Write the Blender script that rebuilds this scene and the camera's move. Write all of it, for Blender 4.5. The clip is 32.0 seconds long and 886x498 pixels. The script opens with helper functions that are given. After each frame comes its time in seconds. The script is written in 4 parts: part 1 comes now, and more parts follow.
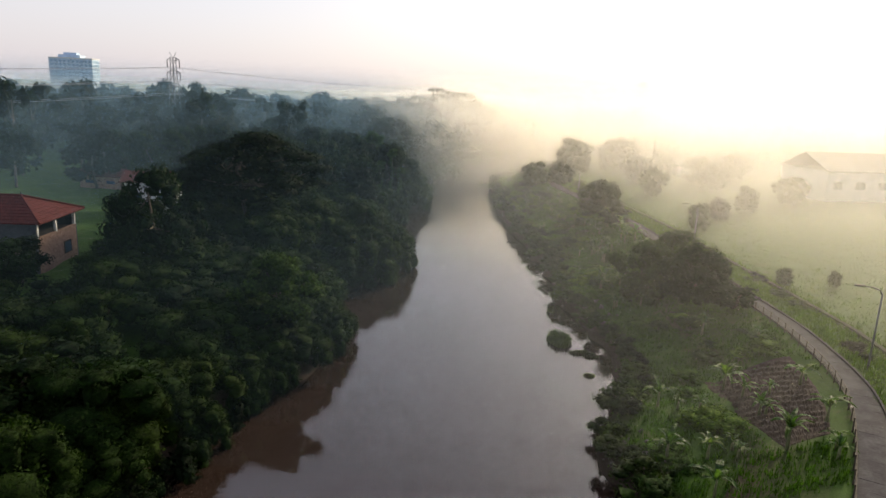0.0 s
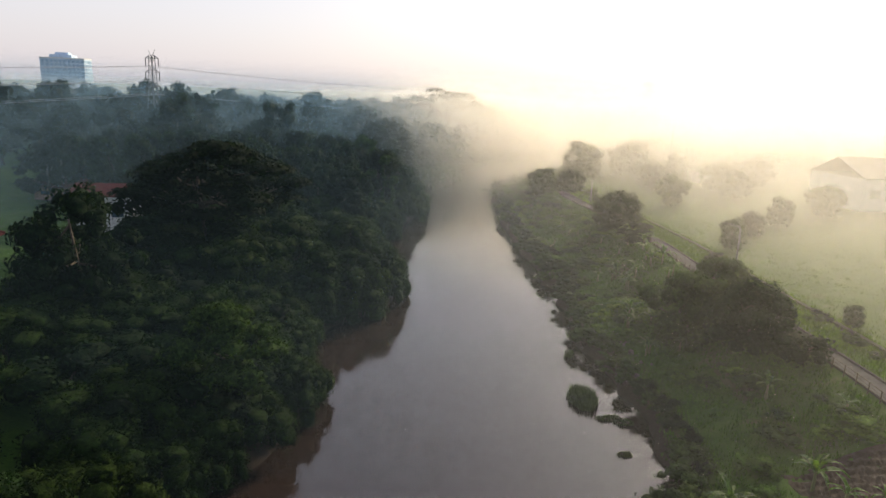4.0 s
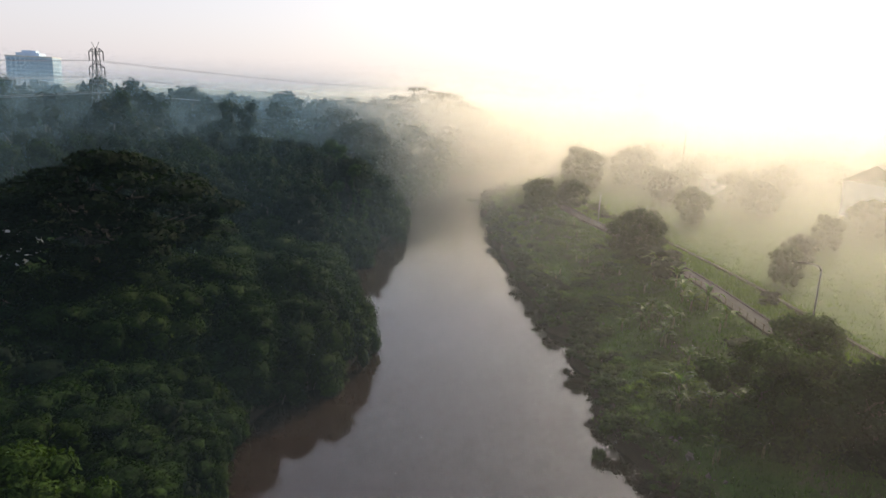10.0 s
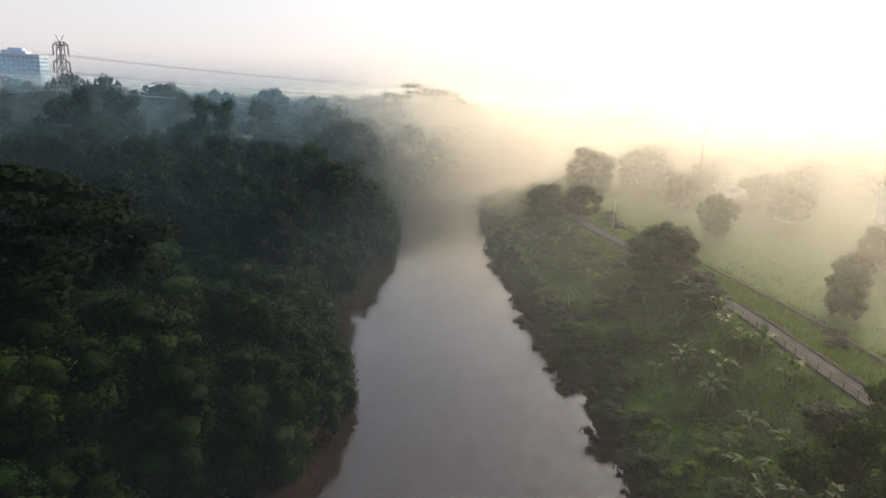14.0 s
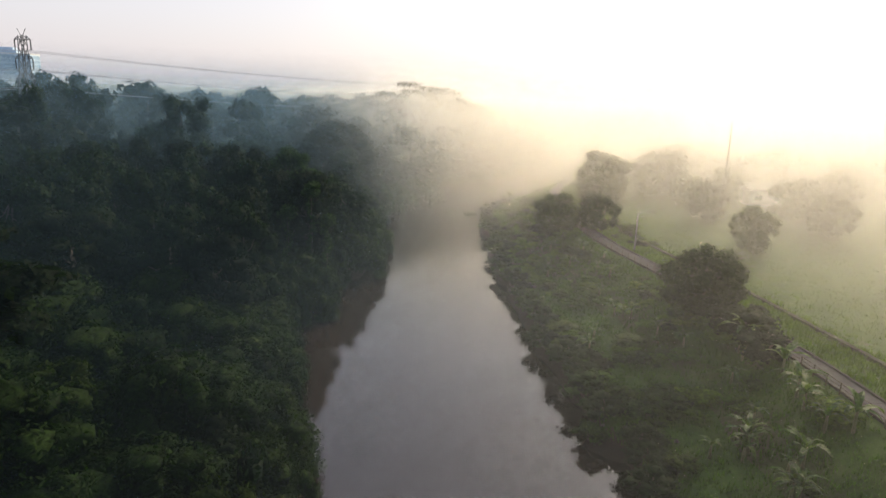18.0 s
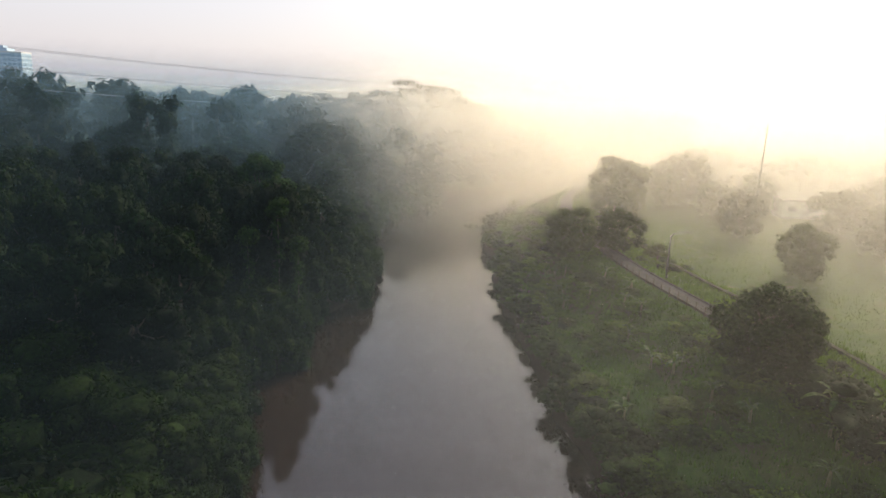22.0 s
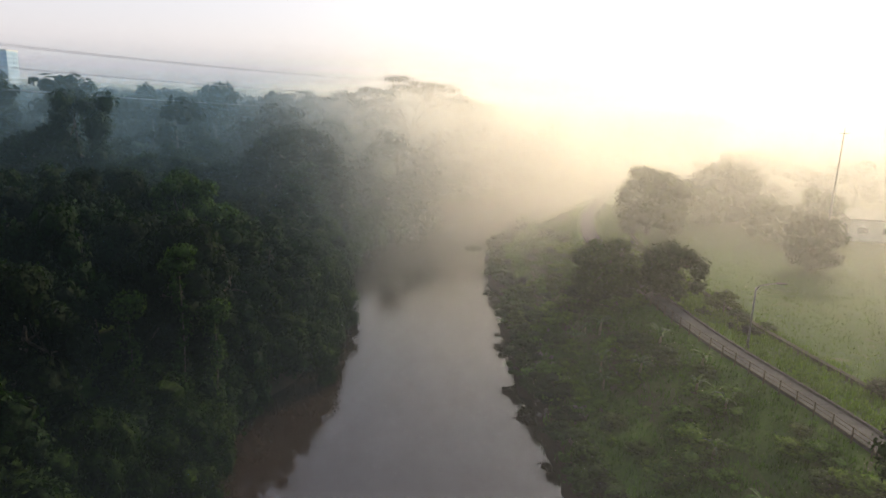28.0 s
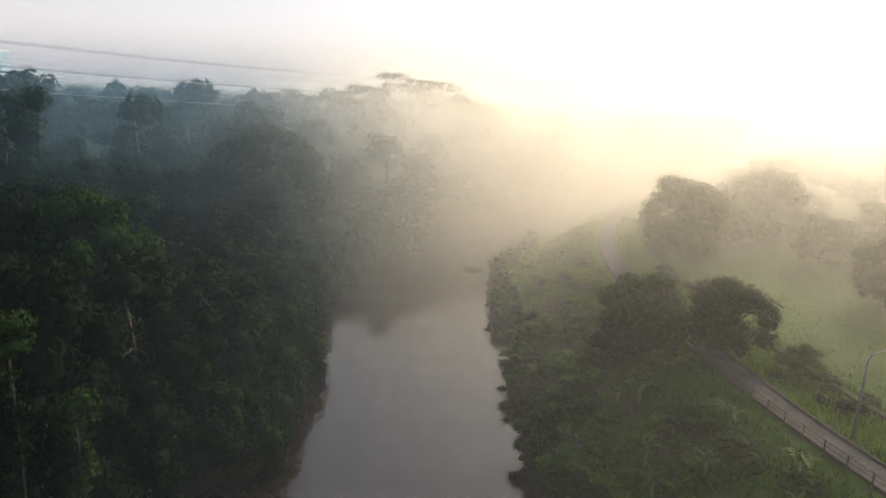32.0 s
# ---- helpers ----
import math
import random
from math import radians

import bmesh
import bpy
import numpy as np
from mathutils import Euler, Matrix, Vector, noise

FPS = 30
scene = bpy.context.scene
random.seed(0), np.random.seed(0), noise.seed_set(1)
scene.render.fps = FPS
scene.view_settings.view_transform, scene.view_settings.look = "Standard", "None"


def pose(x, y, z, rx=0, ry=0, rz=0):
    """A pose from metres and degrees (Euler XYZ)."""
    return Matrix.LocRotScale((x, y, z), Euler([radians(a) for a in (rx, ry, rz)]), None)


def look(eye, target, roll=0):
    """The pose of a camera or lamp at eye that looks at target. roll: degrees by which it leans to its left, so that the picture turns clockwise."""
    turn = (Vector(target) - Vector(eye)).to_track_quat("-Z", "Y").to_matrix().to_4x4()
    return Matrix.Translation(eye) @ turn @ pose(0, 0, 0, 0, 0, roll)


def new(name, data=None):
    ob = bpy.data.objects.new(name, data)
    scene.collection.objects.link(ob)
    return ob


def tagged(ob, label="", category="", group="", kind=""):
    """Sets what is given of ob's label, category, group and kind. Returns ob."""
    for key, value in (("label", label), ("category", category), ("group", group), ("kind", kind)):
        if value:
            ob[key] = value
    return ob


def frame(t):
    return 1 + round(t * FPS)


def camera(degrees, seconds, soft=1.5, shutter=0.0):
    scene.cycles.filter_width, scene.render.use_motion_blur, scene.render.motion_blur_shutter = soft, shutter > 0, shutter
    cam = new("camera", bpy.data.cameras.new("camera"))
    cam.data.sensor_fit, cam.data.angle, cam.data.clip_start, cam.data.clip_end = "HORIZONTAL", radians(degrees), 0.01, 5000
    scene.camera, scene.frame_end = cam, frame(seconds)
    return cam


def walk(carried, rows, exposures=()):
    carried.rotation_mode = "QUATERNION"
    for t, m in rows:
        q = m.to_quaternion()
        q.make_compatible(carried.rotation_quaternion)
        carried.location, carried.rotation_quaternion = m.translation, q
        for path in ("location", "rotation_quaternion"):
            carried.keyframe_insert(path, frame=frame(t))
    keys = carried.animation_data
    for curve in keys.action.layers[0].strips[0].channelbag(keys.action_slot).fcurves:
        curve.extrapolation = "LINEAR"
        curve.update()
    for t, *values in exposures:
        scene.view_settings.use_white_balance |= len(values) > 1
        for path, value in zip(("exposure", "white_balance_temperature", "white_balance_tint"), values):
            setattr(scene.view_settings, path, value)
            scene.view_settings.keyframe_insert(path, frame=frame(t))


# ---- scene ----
cam = camera(67.5, 32.0, 1.5)
PATH = [
    (0, (0.896, -2.316, 23.517), (0.899, -0.368, 23.064), 2.5),
    (0.5, (0.976, -0.937, 23.499), (0.977, 1.011, 23.045), 2.4),
    (1, (1.0, 0.568, 23.473), (1.001, 2.515, 23.019), 2.5),
    (1.5, (0.882, 2.044, 23.5), (0.886, 3.992, 23.046), 2.5),
    (2, (0.89, 3.702, 23.491), (0.894, 5.65, 23.037), 2.5),
    (2.5, (0.954, 5.431, 23.527), (0.958, 7.379, 23.074), 2.5),
    (3, (1.057, 7.158, 23.596), (1.06, 9.106, 23.142), 2.6),
    (3.5, (1.182, 8.959, 23.614), (1.184, 10.907, 23.161), 2.4),
    (4, (1.179, 10.729, 23.601), (1.181, 12.677, 23.148), 2.4),
    (4.5, (1.272, 12.329, 23.671), (1.274, 14.277, 23.219), 2.3),
    (6.5, (1.308, 18.998, 23.391), (1.326, 20.947, 22.945), 2.5),
    (7, (1.334, 20.548, 23.275), (1.355, 22.497, 22.829), 2.5),
    (7.5, (1.349, 21.998, 23.249), (1.376, 23.948, 22.804), 2.5),
    (8, (1.461, 23.572, 23.159), (1.491, 25.522, 22.715), 2.6),
    (8.5, (1.486, 25.169, 23.081), (1.52, 27.119, 22.636), 2.6),
    (9, (1.501, 26.649, 23.034), (1.54, 28.599, 22.589), 2.6),
    (9.5, (1.591, 28.151, 22.992), (1.633, 30.1, 22.547), 2.6),
    (10, (1.628, 29.71, 22.937), (1.673, 31.66, 22.492), 2.6),
    (10.5, (1.715, 31.236, 22.879), (1.762, 33.185, 22.434), 2.5),
    (11, (1.746, 32.746, 22.863), (1.796, 34.695, 22.417), 2.5),
    (11.5, (1.892, 34.366, 22.819), (1.941, 36.315, 22.372), 2.5),
    (12, (1.909, 35.783, 22.722), (1.959, 37.732, 22.276), 2.6),
    (12.5, (2.014, 37.295, 22.732), (2.066, 39.243, 22.285), 2.5),
    (13, (2.016, 38.742, 22.747), (2.069, 40.691, 22.299), 2.5),
    (13.5, (2.131, 40.254, 22.727), (2.183, 42.203, 22.279), 2.5),
    (14, (2.209, 41.808, 22.742), (2.262, 43.756, 22.292), 2.5),
    (14.5, (2.305, 43.366, 22.722), (2.357, 45.314, 22.272), 2.5),
    (16.5, (2.872, 49.526, 22.562), (2.921, 51.474, 22.112), 2.4),
    (17, (2.902, 50.924, 22.56), (2.951, 52.872, 22.11), 2.5),
    (17.5, (2.923, 52.448, 22.571), (2.974, 54.396, 22.12), 2.5),
    (18, (3.02, 54.051, 22.542), (3.07, 55.999, 22.091), 2.4),
    (18.5, (3.102, 55.659, 22.513), (3.151, 57.606, 22.062), 2.4),
    (19, (3.173, 57.061, 22.564), (3.222, 59.009, 22.113), 2.4),
    (19.5, (3.259, 58.699, 22.484), (3.308, 60.647, 22.034), 2.4),
    (20, (3.327, 60.316, 22.419), (3.376, 62.265, 21.969), 2.4),
    (20.5, (3.447, 62.049, 22.391), (3.494, 63.997, 21.941), 2.4),
    (21, (3.476, 63.61, 22.439), (3.525, 65.557, 21.987), 2.3),
    (21.5, (3.571, 65.085, 22.487), (3.619, 67.033, 22.035), 2.4),
    (22, (3.679, 66.775, 22.373), (3.727, 68.723, 21.922), 2.5),
    (22.5, (3.744, 68.395, 22.375), (3.793, 70.342, 21.922), 2.4),
    (23, (3.922, 69.863, 22.405), (3.968, 71.81, 21.952), 2.3),
    (23.5, (3.956, 71.392, 22.321), (4.005, 73.34, 21.869), 2.4),
    (24, (4.078, 73.087, 22.365), (4.124, 75.035, 21.912), 2.4),
    (24.5, (4.148, 74.742, 22.331), (4.195, 76.689, 21.878), 2.4),
    (25, (4.244, 76.451, 22.247), (4.289, 78.399, 21.795), 2.5),
    (25.5, (4.276, 78.135, 22.227), (4.322, 80.082, 21.775), 2.5),
    (27.5, (4.667, 84.849, 22.056), (4.711, 86.797, 21.604), 2.5),
    (28, (4.78, 86.495, 22.035), (4.823, 88.443, 21.583), 2.5),
    (28.5, (4.934, 88.104, 21.997), (4.975, 90.052, 21.545), 2.4),
    (29, (5.008, 89.822, 22.023), (5.05, 91.77, 21.569), 2.3),
    (29.5, (5.146, 91.549, 22.033), (5.186, 93.497, 21.578), 2.3),
    (30, (5.178, 93.195, 21.819), (5.219, 95.143, 21.368), 2.4),
    (30.5, (5.497, 95.117, 21.633), (5.533, 97.065, 21.183), 2.4),
    (31, (5.564, 96.764, 21.519), (5.601, 98.713, 21.072), 2.5),
    (31.5, (5.736, 98.498, 21.456), (5.774, 100.447, 21.009), 2.5),
    (32, (5.819, 100.142, 21.444), (5.856, 102.091, 20.997), 2.6),
]
walk(cam, [(t, look(eye, target, roll)) for t, eye, target, roll in PATH])

# ---- world, sun, exposure ----
SUN_AZ, SUN_EL = 34.0, 22.0   # degrees clockwise from +y, and above the horizon
world = bpy.data.worlds.new("world")
scene.world = world
world.use_nodes = True
wt = world.node_tree
sky = wt.nodes.new("ShaderNodeTexSky")
sky.sky_type = "NISHITA"
sky.sun_disc = False
sky.sun_elevation = radians(SUN_EL)
sky.sun_rotation = radians(SUN_AZ)
sky.air_density, sky.dust_density, sky.ozone_density = 1.0, 3.0, 2.0
haze = wt.nodes.new("ShaderNodeMix")   # haze whitens the sky, most of all towards the horizon
haze.data_type, haze.blend_type = "RGBA", "MIX"
way = wt.nodes.new("ShaderNodeTexCoord")
up = wt.nodes.new("ShaderNodeSeparateXYZ")
wt.links.new(way.outputs["Generated"], up.inputs[0])
thick = wt.nodes.new("ShaderNodeMapRange")
for name, value in (("From Min", 0.02), ("From Max", 0.55), ("To Min", 0.66), ("To Max", 0.42)):
    thick.inputs[name].default_value = value
wt.links.new(up.outputs["Z"], thick.inputs["Value"])
wt.links.new(thick.outputs[0], haze.inputs[0])
haze.inputs[7].default_value = (6.0, 5.6, 6.0, 1)
wt.links.new(sky.outputs["Color"], haze.inputs[6])
wt.links.new(haze.outputs[2], wt.nodes["Background"].inputs["Color"])
wt.nodes["Background"].inputs["Strength"].default_value = 0.15

sun_dir = Vector((math.sin(radians(SUN_AZ)) * math.cos(radians(SUN_EL)), math.cos(radians(SUN_AZ)) * math.cos(radians(SUN_EL)), math.sin(radians(SUN_EL))))
sun = new("sun", bpy.data.lights.new("sun", "SUN"))
sun.data.energy, sun.data.angle, sun.data.color = 5.0, radians(8.0), (1.0, 0.84, 0.58)
sun.matrix_world = look(sun_dir * 300, (0, 0, 0))
scene.view_settings.exposure = 0.16


# ---- materials ----
def nodes_of(name):
    m = bpy.data.materials.new(name)
    m.use_nodes = True
    t = m.node_tree
    return m, t, t.nodes["Principled BSDF"], t.nodes["Material Output"]


def noise_node(t, scale, detail=4.0, rough=0.6, vec=None):
    n = t.nodes.new("ShaderNodeTexNoise")
    n.inputs["Scale"].default_value, n.inputs["Detail"].default_value, n.inputs["Roughness"].default_value = scale, detail, rough
    if vec is None:
        vec = t.nodes.new("ShaderNodeNewGeometry").outputs["Position"]
    t.links.new(vec, n.inputs["Vector"])
    return n.outputs["Fac"]


def ramp(t, fac, stops):
    r = t.nodes.new("ShaderNodeValToRGB")
    e = r.color_ramp.elements
    while len(e) < len(stops):
        e.new(0.5)
    for el, (p, c) in zip(e, stops):
        el.position, el.color = p, (*c, 1)
    t.links.new(fac, r.inputs["Fac"])
    return r.outputs["Color"]


def mix_col(t, fac, a, b, mode="MIX"):
    m = t.nodes.new("ShaderNodeMix")
    m.data_type, m.blend_type = "RGBA", mode
    for sock, v in (("Factor", fac), ("A", a), ("B", b)):
        inp = next(i for i in m.inputs if i.name == sock and i.enabled)
        if isinstance(v, (int, float)):
            inp.default_value = v
        elif isinstance(v, tuple):
            inp.default_value = (*v, 1)
        else:
            t.links.new(v, inp)
    return next(o for o in m.outputs if o.enabled)


def bump(t, p, height, strength, dist=0.05):
    b = t.nodes.new("ShaderNodeBump")
    b.inputs["Strength"].default_value, b.inputs["Distance"].default_value = strength, dist
    t.links.new(height, b.inputs["Height"])
    t.links.new(b.outputs["Normal"], p.inputs["Normal"])


def plain(name, a, b, rough=0.7, metal=0.0, scale=3.0, bumped=0.2):
    """A surface mottled between two colours at two scales."""
    m, t, p, o = nodes_of(name)
    c1 = ramp(t, noise_node(t, scale), [(0.35, a), (0.65, b)])
    c2 = ramp(t, noise_node(t, scale * 9, 3), [(0.3, (0.75, 0.75, 0.75)), (0.7, (1.05, 1.05, 1.05))])
    t.links.new(mix_col(t, 1.0, c1, c2, "MULTIPLY"), p.inputs["Base Color"])
    p.inputs["Roughness"].default_value, p.inputs["Metallic"].default_value = rough, metal
    p.inputs["Specular IOR Level"].default_value = 0.08
    if bumped:
        bump(t, p, noise_node(t, scale * 7, 4), bumped)
    return m


def mix3(a, b):
    return tuple((u + v) / 2 for u, v in zip(a, b))


def leafy(name, dark, mid, light, trans=0.22, rough=0.75):
    """Leaves: each leaf and each tree a little different, light passing through."""
    m, t, p, o = nodes_of(name)
    geo = t.nodes.new("ShaderNodeNewGeometry")
    info = t.nodes.new("ShaderNodeObjectInfo")
    leaf = ramp(t, geo.outputs["Random Per Island"], [(0.0, mix3(dark, mid)), (0.3, mid), (0.75, mid), (1.0, mix3(mid, light))])
    tree = ramp(t, info.outputs["Random"], [(0.0, (0.7, 0.85, 0.95)), (0.5, (0.95, 1, 1)), (1.0, (1.25, 1.15, 0.8))])
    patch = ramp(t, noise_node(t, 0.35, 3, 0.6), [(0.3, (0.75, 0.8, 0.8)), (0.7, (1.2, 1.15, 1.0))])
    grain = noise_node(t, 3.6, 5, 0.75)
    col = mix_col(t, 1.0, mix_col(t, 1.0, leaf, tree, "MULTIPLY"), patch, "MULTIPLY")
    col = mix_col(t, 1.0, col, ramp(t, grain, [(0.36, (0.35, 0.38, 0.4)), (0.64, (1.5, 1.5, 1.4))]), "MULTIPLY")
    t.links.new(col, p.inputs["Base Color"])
    p.inputs["Roughness"].default_value = rough
    p.inputs["Specular IOR Level"].default_value = 0.06
    bump(t, p, grain, 0.8, 0.25)
    tr = t.nodes.new("ShaderNodeBsdfTranslucent")
    t.links.new(mix_col(t, 1.0, col, (1.2, 1.3, 0.5), "MULTIPLY"), tr.inputs["Color"])
    mx = t.nodes.new("ShaderNodeMixShader")
    mx.inputs[0].default_value = trans
    t.links.new(p.outputs[0], mx.inputs[1])
    t.links.new(tr.outputs[0], mx.inputs[2])
    t.links.new(mx.outputs[0], o.inputs["Surface"])
    return m


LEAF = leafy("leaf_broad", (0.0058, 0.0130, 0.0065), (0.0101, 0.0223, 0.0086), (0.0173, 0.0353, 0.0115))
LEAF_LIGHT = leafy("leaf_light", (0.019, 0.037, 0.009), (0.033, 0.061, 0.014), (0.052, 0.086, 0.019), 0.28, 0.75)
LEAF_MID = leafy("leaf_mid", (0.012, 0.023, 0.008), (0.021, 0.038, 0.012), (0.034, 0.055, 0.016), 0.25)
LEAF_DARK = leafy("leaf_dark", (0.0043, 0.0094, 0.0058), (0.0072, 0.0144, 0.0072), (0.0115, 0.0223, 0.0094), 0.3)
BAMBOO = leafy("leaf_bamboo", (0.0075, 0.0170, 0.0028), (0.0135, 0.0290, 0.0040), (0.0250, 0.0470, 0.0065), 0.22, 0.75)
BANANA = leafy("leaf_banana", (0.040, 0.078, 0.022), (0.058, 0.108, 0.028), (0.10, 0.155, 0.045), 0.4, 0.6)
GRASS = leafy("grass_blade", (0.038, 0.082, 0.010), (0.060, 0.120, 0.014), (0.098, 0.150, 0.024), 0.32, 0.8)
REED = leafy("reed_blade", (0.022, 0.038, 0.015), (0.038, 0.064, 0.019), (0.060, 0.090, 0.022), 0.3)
for socket, value in (("Specular IOR Level", 0.16), ("Roughness", 0.45)):   # waxy
    BANANA.node_tree.nodes["Principled BSDF"].inputs[socket].default_value = value
BARK = plain("bark", (0.06, 0.05, 0.04), (0.13, 0.11, 0.09), 0.9, 0, 6, 0.6)
STEM = plain("banana_stem", (0.12, 0.14, 0.06), (0.2, 0.2, 0.1), 0.6, 0, 8, 0.2)
CONCRETE = plain("worn_concrete", (0.050, 0.047, 0.050), (0.080, 0.076, 0.079), 0.92, 0, 0.8, 0.15)
KERB = plain("dark_kerb", (0.04, 0.038, 0.036), (0.07, 0.066, 0.063), 0.85, 0, 2, 0.3)
STEEL = plain("galvanised_steel", (0.12, 0.125, 0.13), (0.2, 0.205, 0.21), 0.6, 0.3, 4, 0.05)
WIRE = plain("cable_aluminium", (0.3, 0.3, 0.32), (0.4, 0.4, 0.42), 0.6, 0.5, 4, 0)
BAMBOO_POLE = plain("bamboo_pole", (0.06, 0.05, 0.038), (0.12, 0.1, 0.07), 0.65, 0, 5, 0.2)
ROOF_RED = plain("red_tile", (0.055, 0.011, 0.010), (0.085, 0.017, 0.014), 0.7, 0, 2, 0.25)
ROOF_GREY = plain("grey_sheet_roof", (0.078, 0.078, 0.078), (0.132, 0.126, 0.120), 0.6, 0.3, 1, 0.1)
PLASTER = plain("grey_plaster", (0.062, 0.072, 0.085), (0.085, 0.095, 0.108), 0.85, 0, 0.6, 0.15)
WHITE = plain("white_plaster", (0.68, 0.68, 0.67), (0.82, 0.82, 0.8), 0.8, 0, 0.6, 0.1)
# tower wall lightened to a pale blue: distance haze painted into the base colour
TOWER_WALL = plain("tower_cladding", (0.5, 0.64, 0.82), (0.56, 0.7, 0.86), 0.5, 0, 0.05, 0)
BRICK = plain("raw_brick", (0.22, 0.14, 0.11), (0.32, 0.22, 0.17), 0.9, 0, 3, 0.3)
SOIL = plain("turned_soil", (0.042, 0.032, 0.025), (0.07, 0.053, 0.042), 0.97, 0, 1.5, 0.3)
MOSSY = plain("mossy_wall", (0.022, 0.028, 0.014), (0.045, 0.05, 0.028), 0.95, 0, 2, 0.4)
STONE = plain("bank_rubble", (0.08, 0.07, 0.062), (0.16, 0.145, 0.135), 0.9, 0, 4, 0.5)


def glass_mat():
    m, t, p, o = nodes_of("dark_glass")
    p.inputs["Base Color"].default_value = (0.05, 0.08, 0.12, 1)
    p.inputs["Roughness"].default_value = 0.08
    p.inputs["IOR"].default_value = 1.5
    return m


GLASS = glass_mat()
# tower windows, their glass paled with the same painted haze
GLASS_PALE = plain("haze_paled_glass", (0.3, 0.44, 0.62), (0.36, 0.5, 0.66), 0.25, 0, 0.1, 0)


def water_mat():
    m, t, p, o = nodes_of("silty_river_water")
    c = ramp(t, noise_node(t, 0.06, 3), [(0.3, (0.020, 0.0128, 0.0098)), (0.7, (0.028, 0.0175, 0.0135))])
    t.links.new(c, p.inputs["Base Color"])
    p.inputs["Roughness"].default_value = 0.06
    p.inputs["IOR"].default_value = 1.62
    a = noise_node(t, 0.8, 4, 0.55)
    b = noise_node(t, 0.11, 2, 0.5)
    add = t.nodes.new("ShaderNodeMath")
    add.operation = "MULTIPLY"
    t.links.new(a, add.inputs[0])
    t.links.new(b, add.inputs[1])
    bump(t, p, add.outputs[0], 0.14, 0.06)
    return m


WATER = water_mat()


def ground_mat():
    """Grass over brown earth: earth on the steep banks and in worn patches."""
    m, t, p, o = nodes_of("grass_and_earth")
    geo = t.nodes.new("ShaderNodeNewGeometry")
    sep = t.nodes.new("ShaderNodeSeparateXYZ")
    t.links.new(geo.outputs["True Normal"], sep.inputs[0])
    big = noise_node(t, 0.045, 4, 0.6)
    mid = noise_node(t, 0.5, 5, 0.65)
    fine = noise_node(t, 6.0, 4, 0.7)
    g1 = ramp(t, mid, [(0.3, (0.024, 0.056, 0.009)), (0.5, (0.038, 0.078, 0.012)), (0.72, (0.060, 0.095, 0.020))])
    g2 = ramp(t, big, [(0.3, (0.8, 0.95, 0.8)), (0.7, (1.2, 1.1, 0.9))])
    g3 = ramp(t, fine, [(0.3, (0.7, 0.7, 0.7)), (0.7, (1.15, 1.15, 1.15))])
    grass = mix_col(t, 1.0, mix_col(t, 1.0, g1, g2, "MULTIPLY"), g3, "MULTIPLY")
    earth = mix_col(t, 1.0, ramp(t, mid, [(0.3, (0.05, 0.037, 0.027)), (0.7, (0.10, 0.075, 0.055))]), g3, "MULTIPLY")
    steep = t.nodes.new("ShaderNodeMapRange")
    steep.inputs["From Min"].default_value, steep.inputs["From Max"].default_value = 0.93, 0.8
    t.links.new(sep.outputs["Z"], steep.inputs["Value"])
    worn = t.nodes.new("ShaderNodeMapRange")
    worn.inputs["From Min"].default_value, worn.inputs["From Max"].default_value = 0.6, 0.7
    t.links.new(mid, worn.inputs["Value"])
    mx = t.nodes.new("ShaderNodeMath")
    mx.operation = "MAXIMUM"
    t.links.new(steep.outputs[0], mx.inputs[0])
    half = t.nodes.new("ShaderNodeMath")
    half.operation = "MULTIPLY"
    half.inputs[1].default_value = 0.5
    t.links.new(worn.outputs[0], half.inputs[0])
    t.links.new(half.outputs[0], mx.inputs[1])
    pos = t.nodes.new("ShaderNodeSeparateXYZ")
    t.links.new(geo.outputs["Position"], pos.inputs[0])
    wet = t.nodes.new("ShaderNodeMapRange")   # silt soaked by the river
    wet.inputs["From Min"].default_value, wet.inputs["From Max"].default_value = 1.6, 0.7
    t.links.new(pos.outputs["Z"], wet.inputs["Value"])
    dry = mix_col(t, mx.outputs[0], grass, earth)
    mud = mix_col(t, 1.0, (0.032, 0.023, 0.017), g3, "MULTIPLY")
    t.links.new(mix_col(t, wet.outputs[0], dry, mud), p.inputs["Base Color"])
    p.inputs["Roughness"].default_value = 0.9
    p.inputs["Specular IOR Level"].default_value = 0.1
    bump(t, p, fine, 0.5, 0.08)
    return m


GROUND = ground_mat()


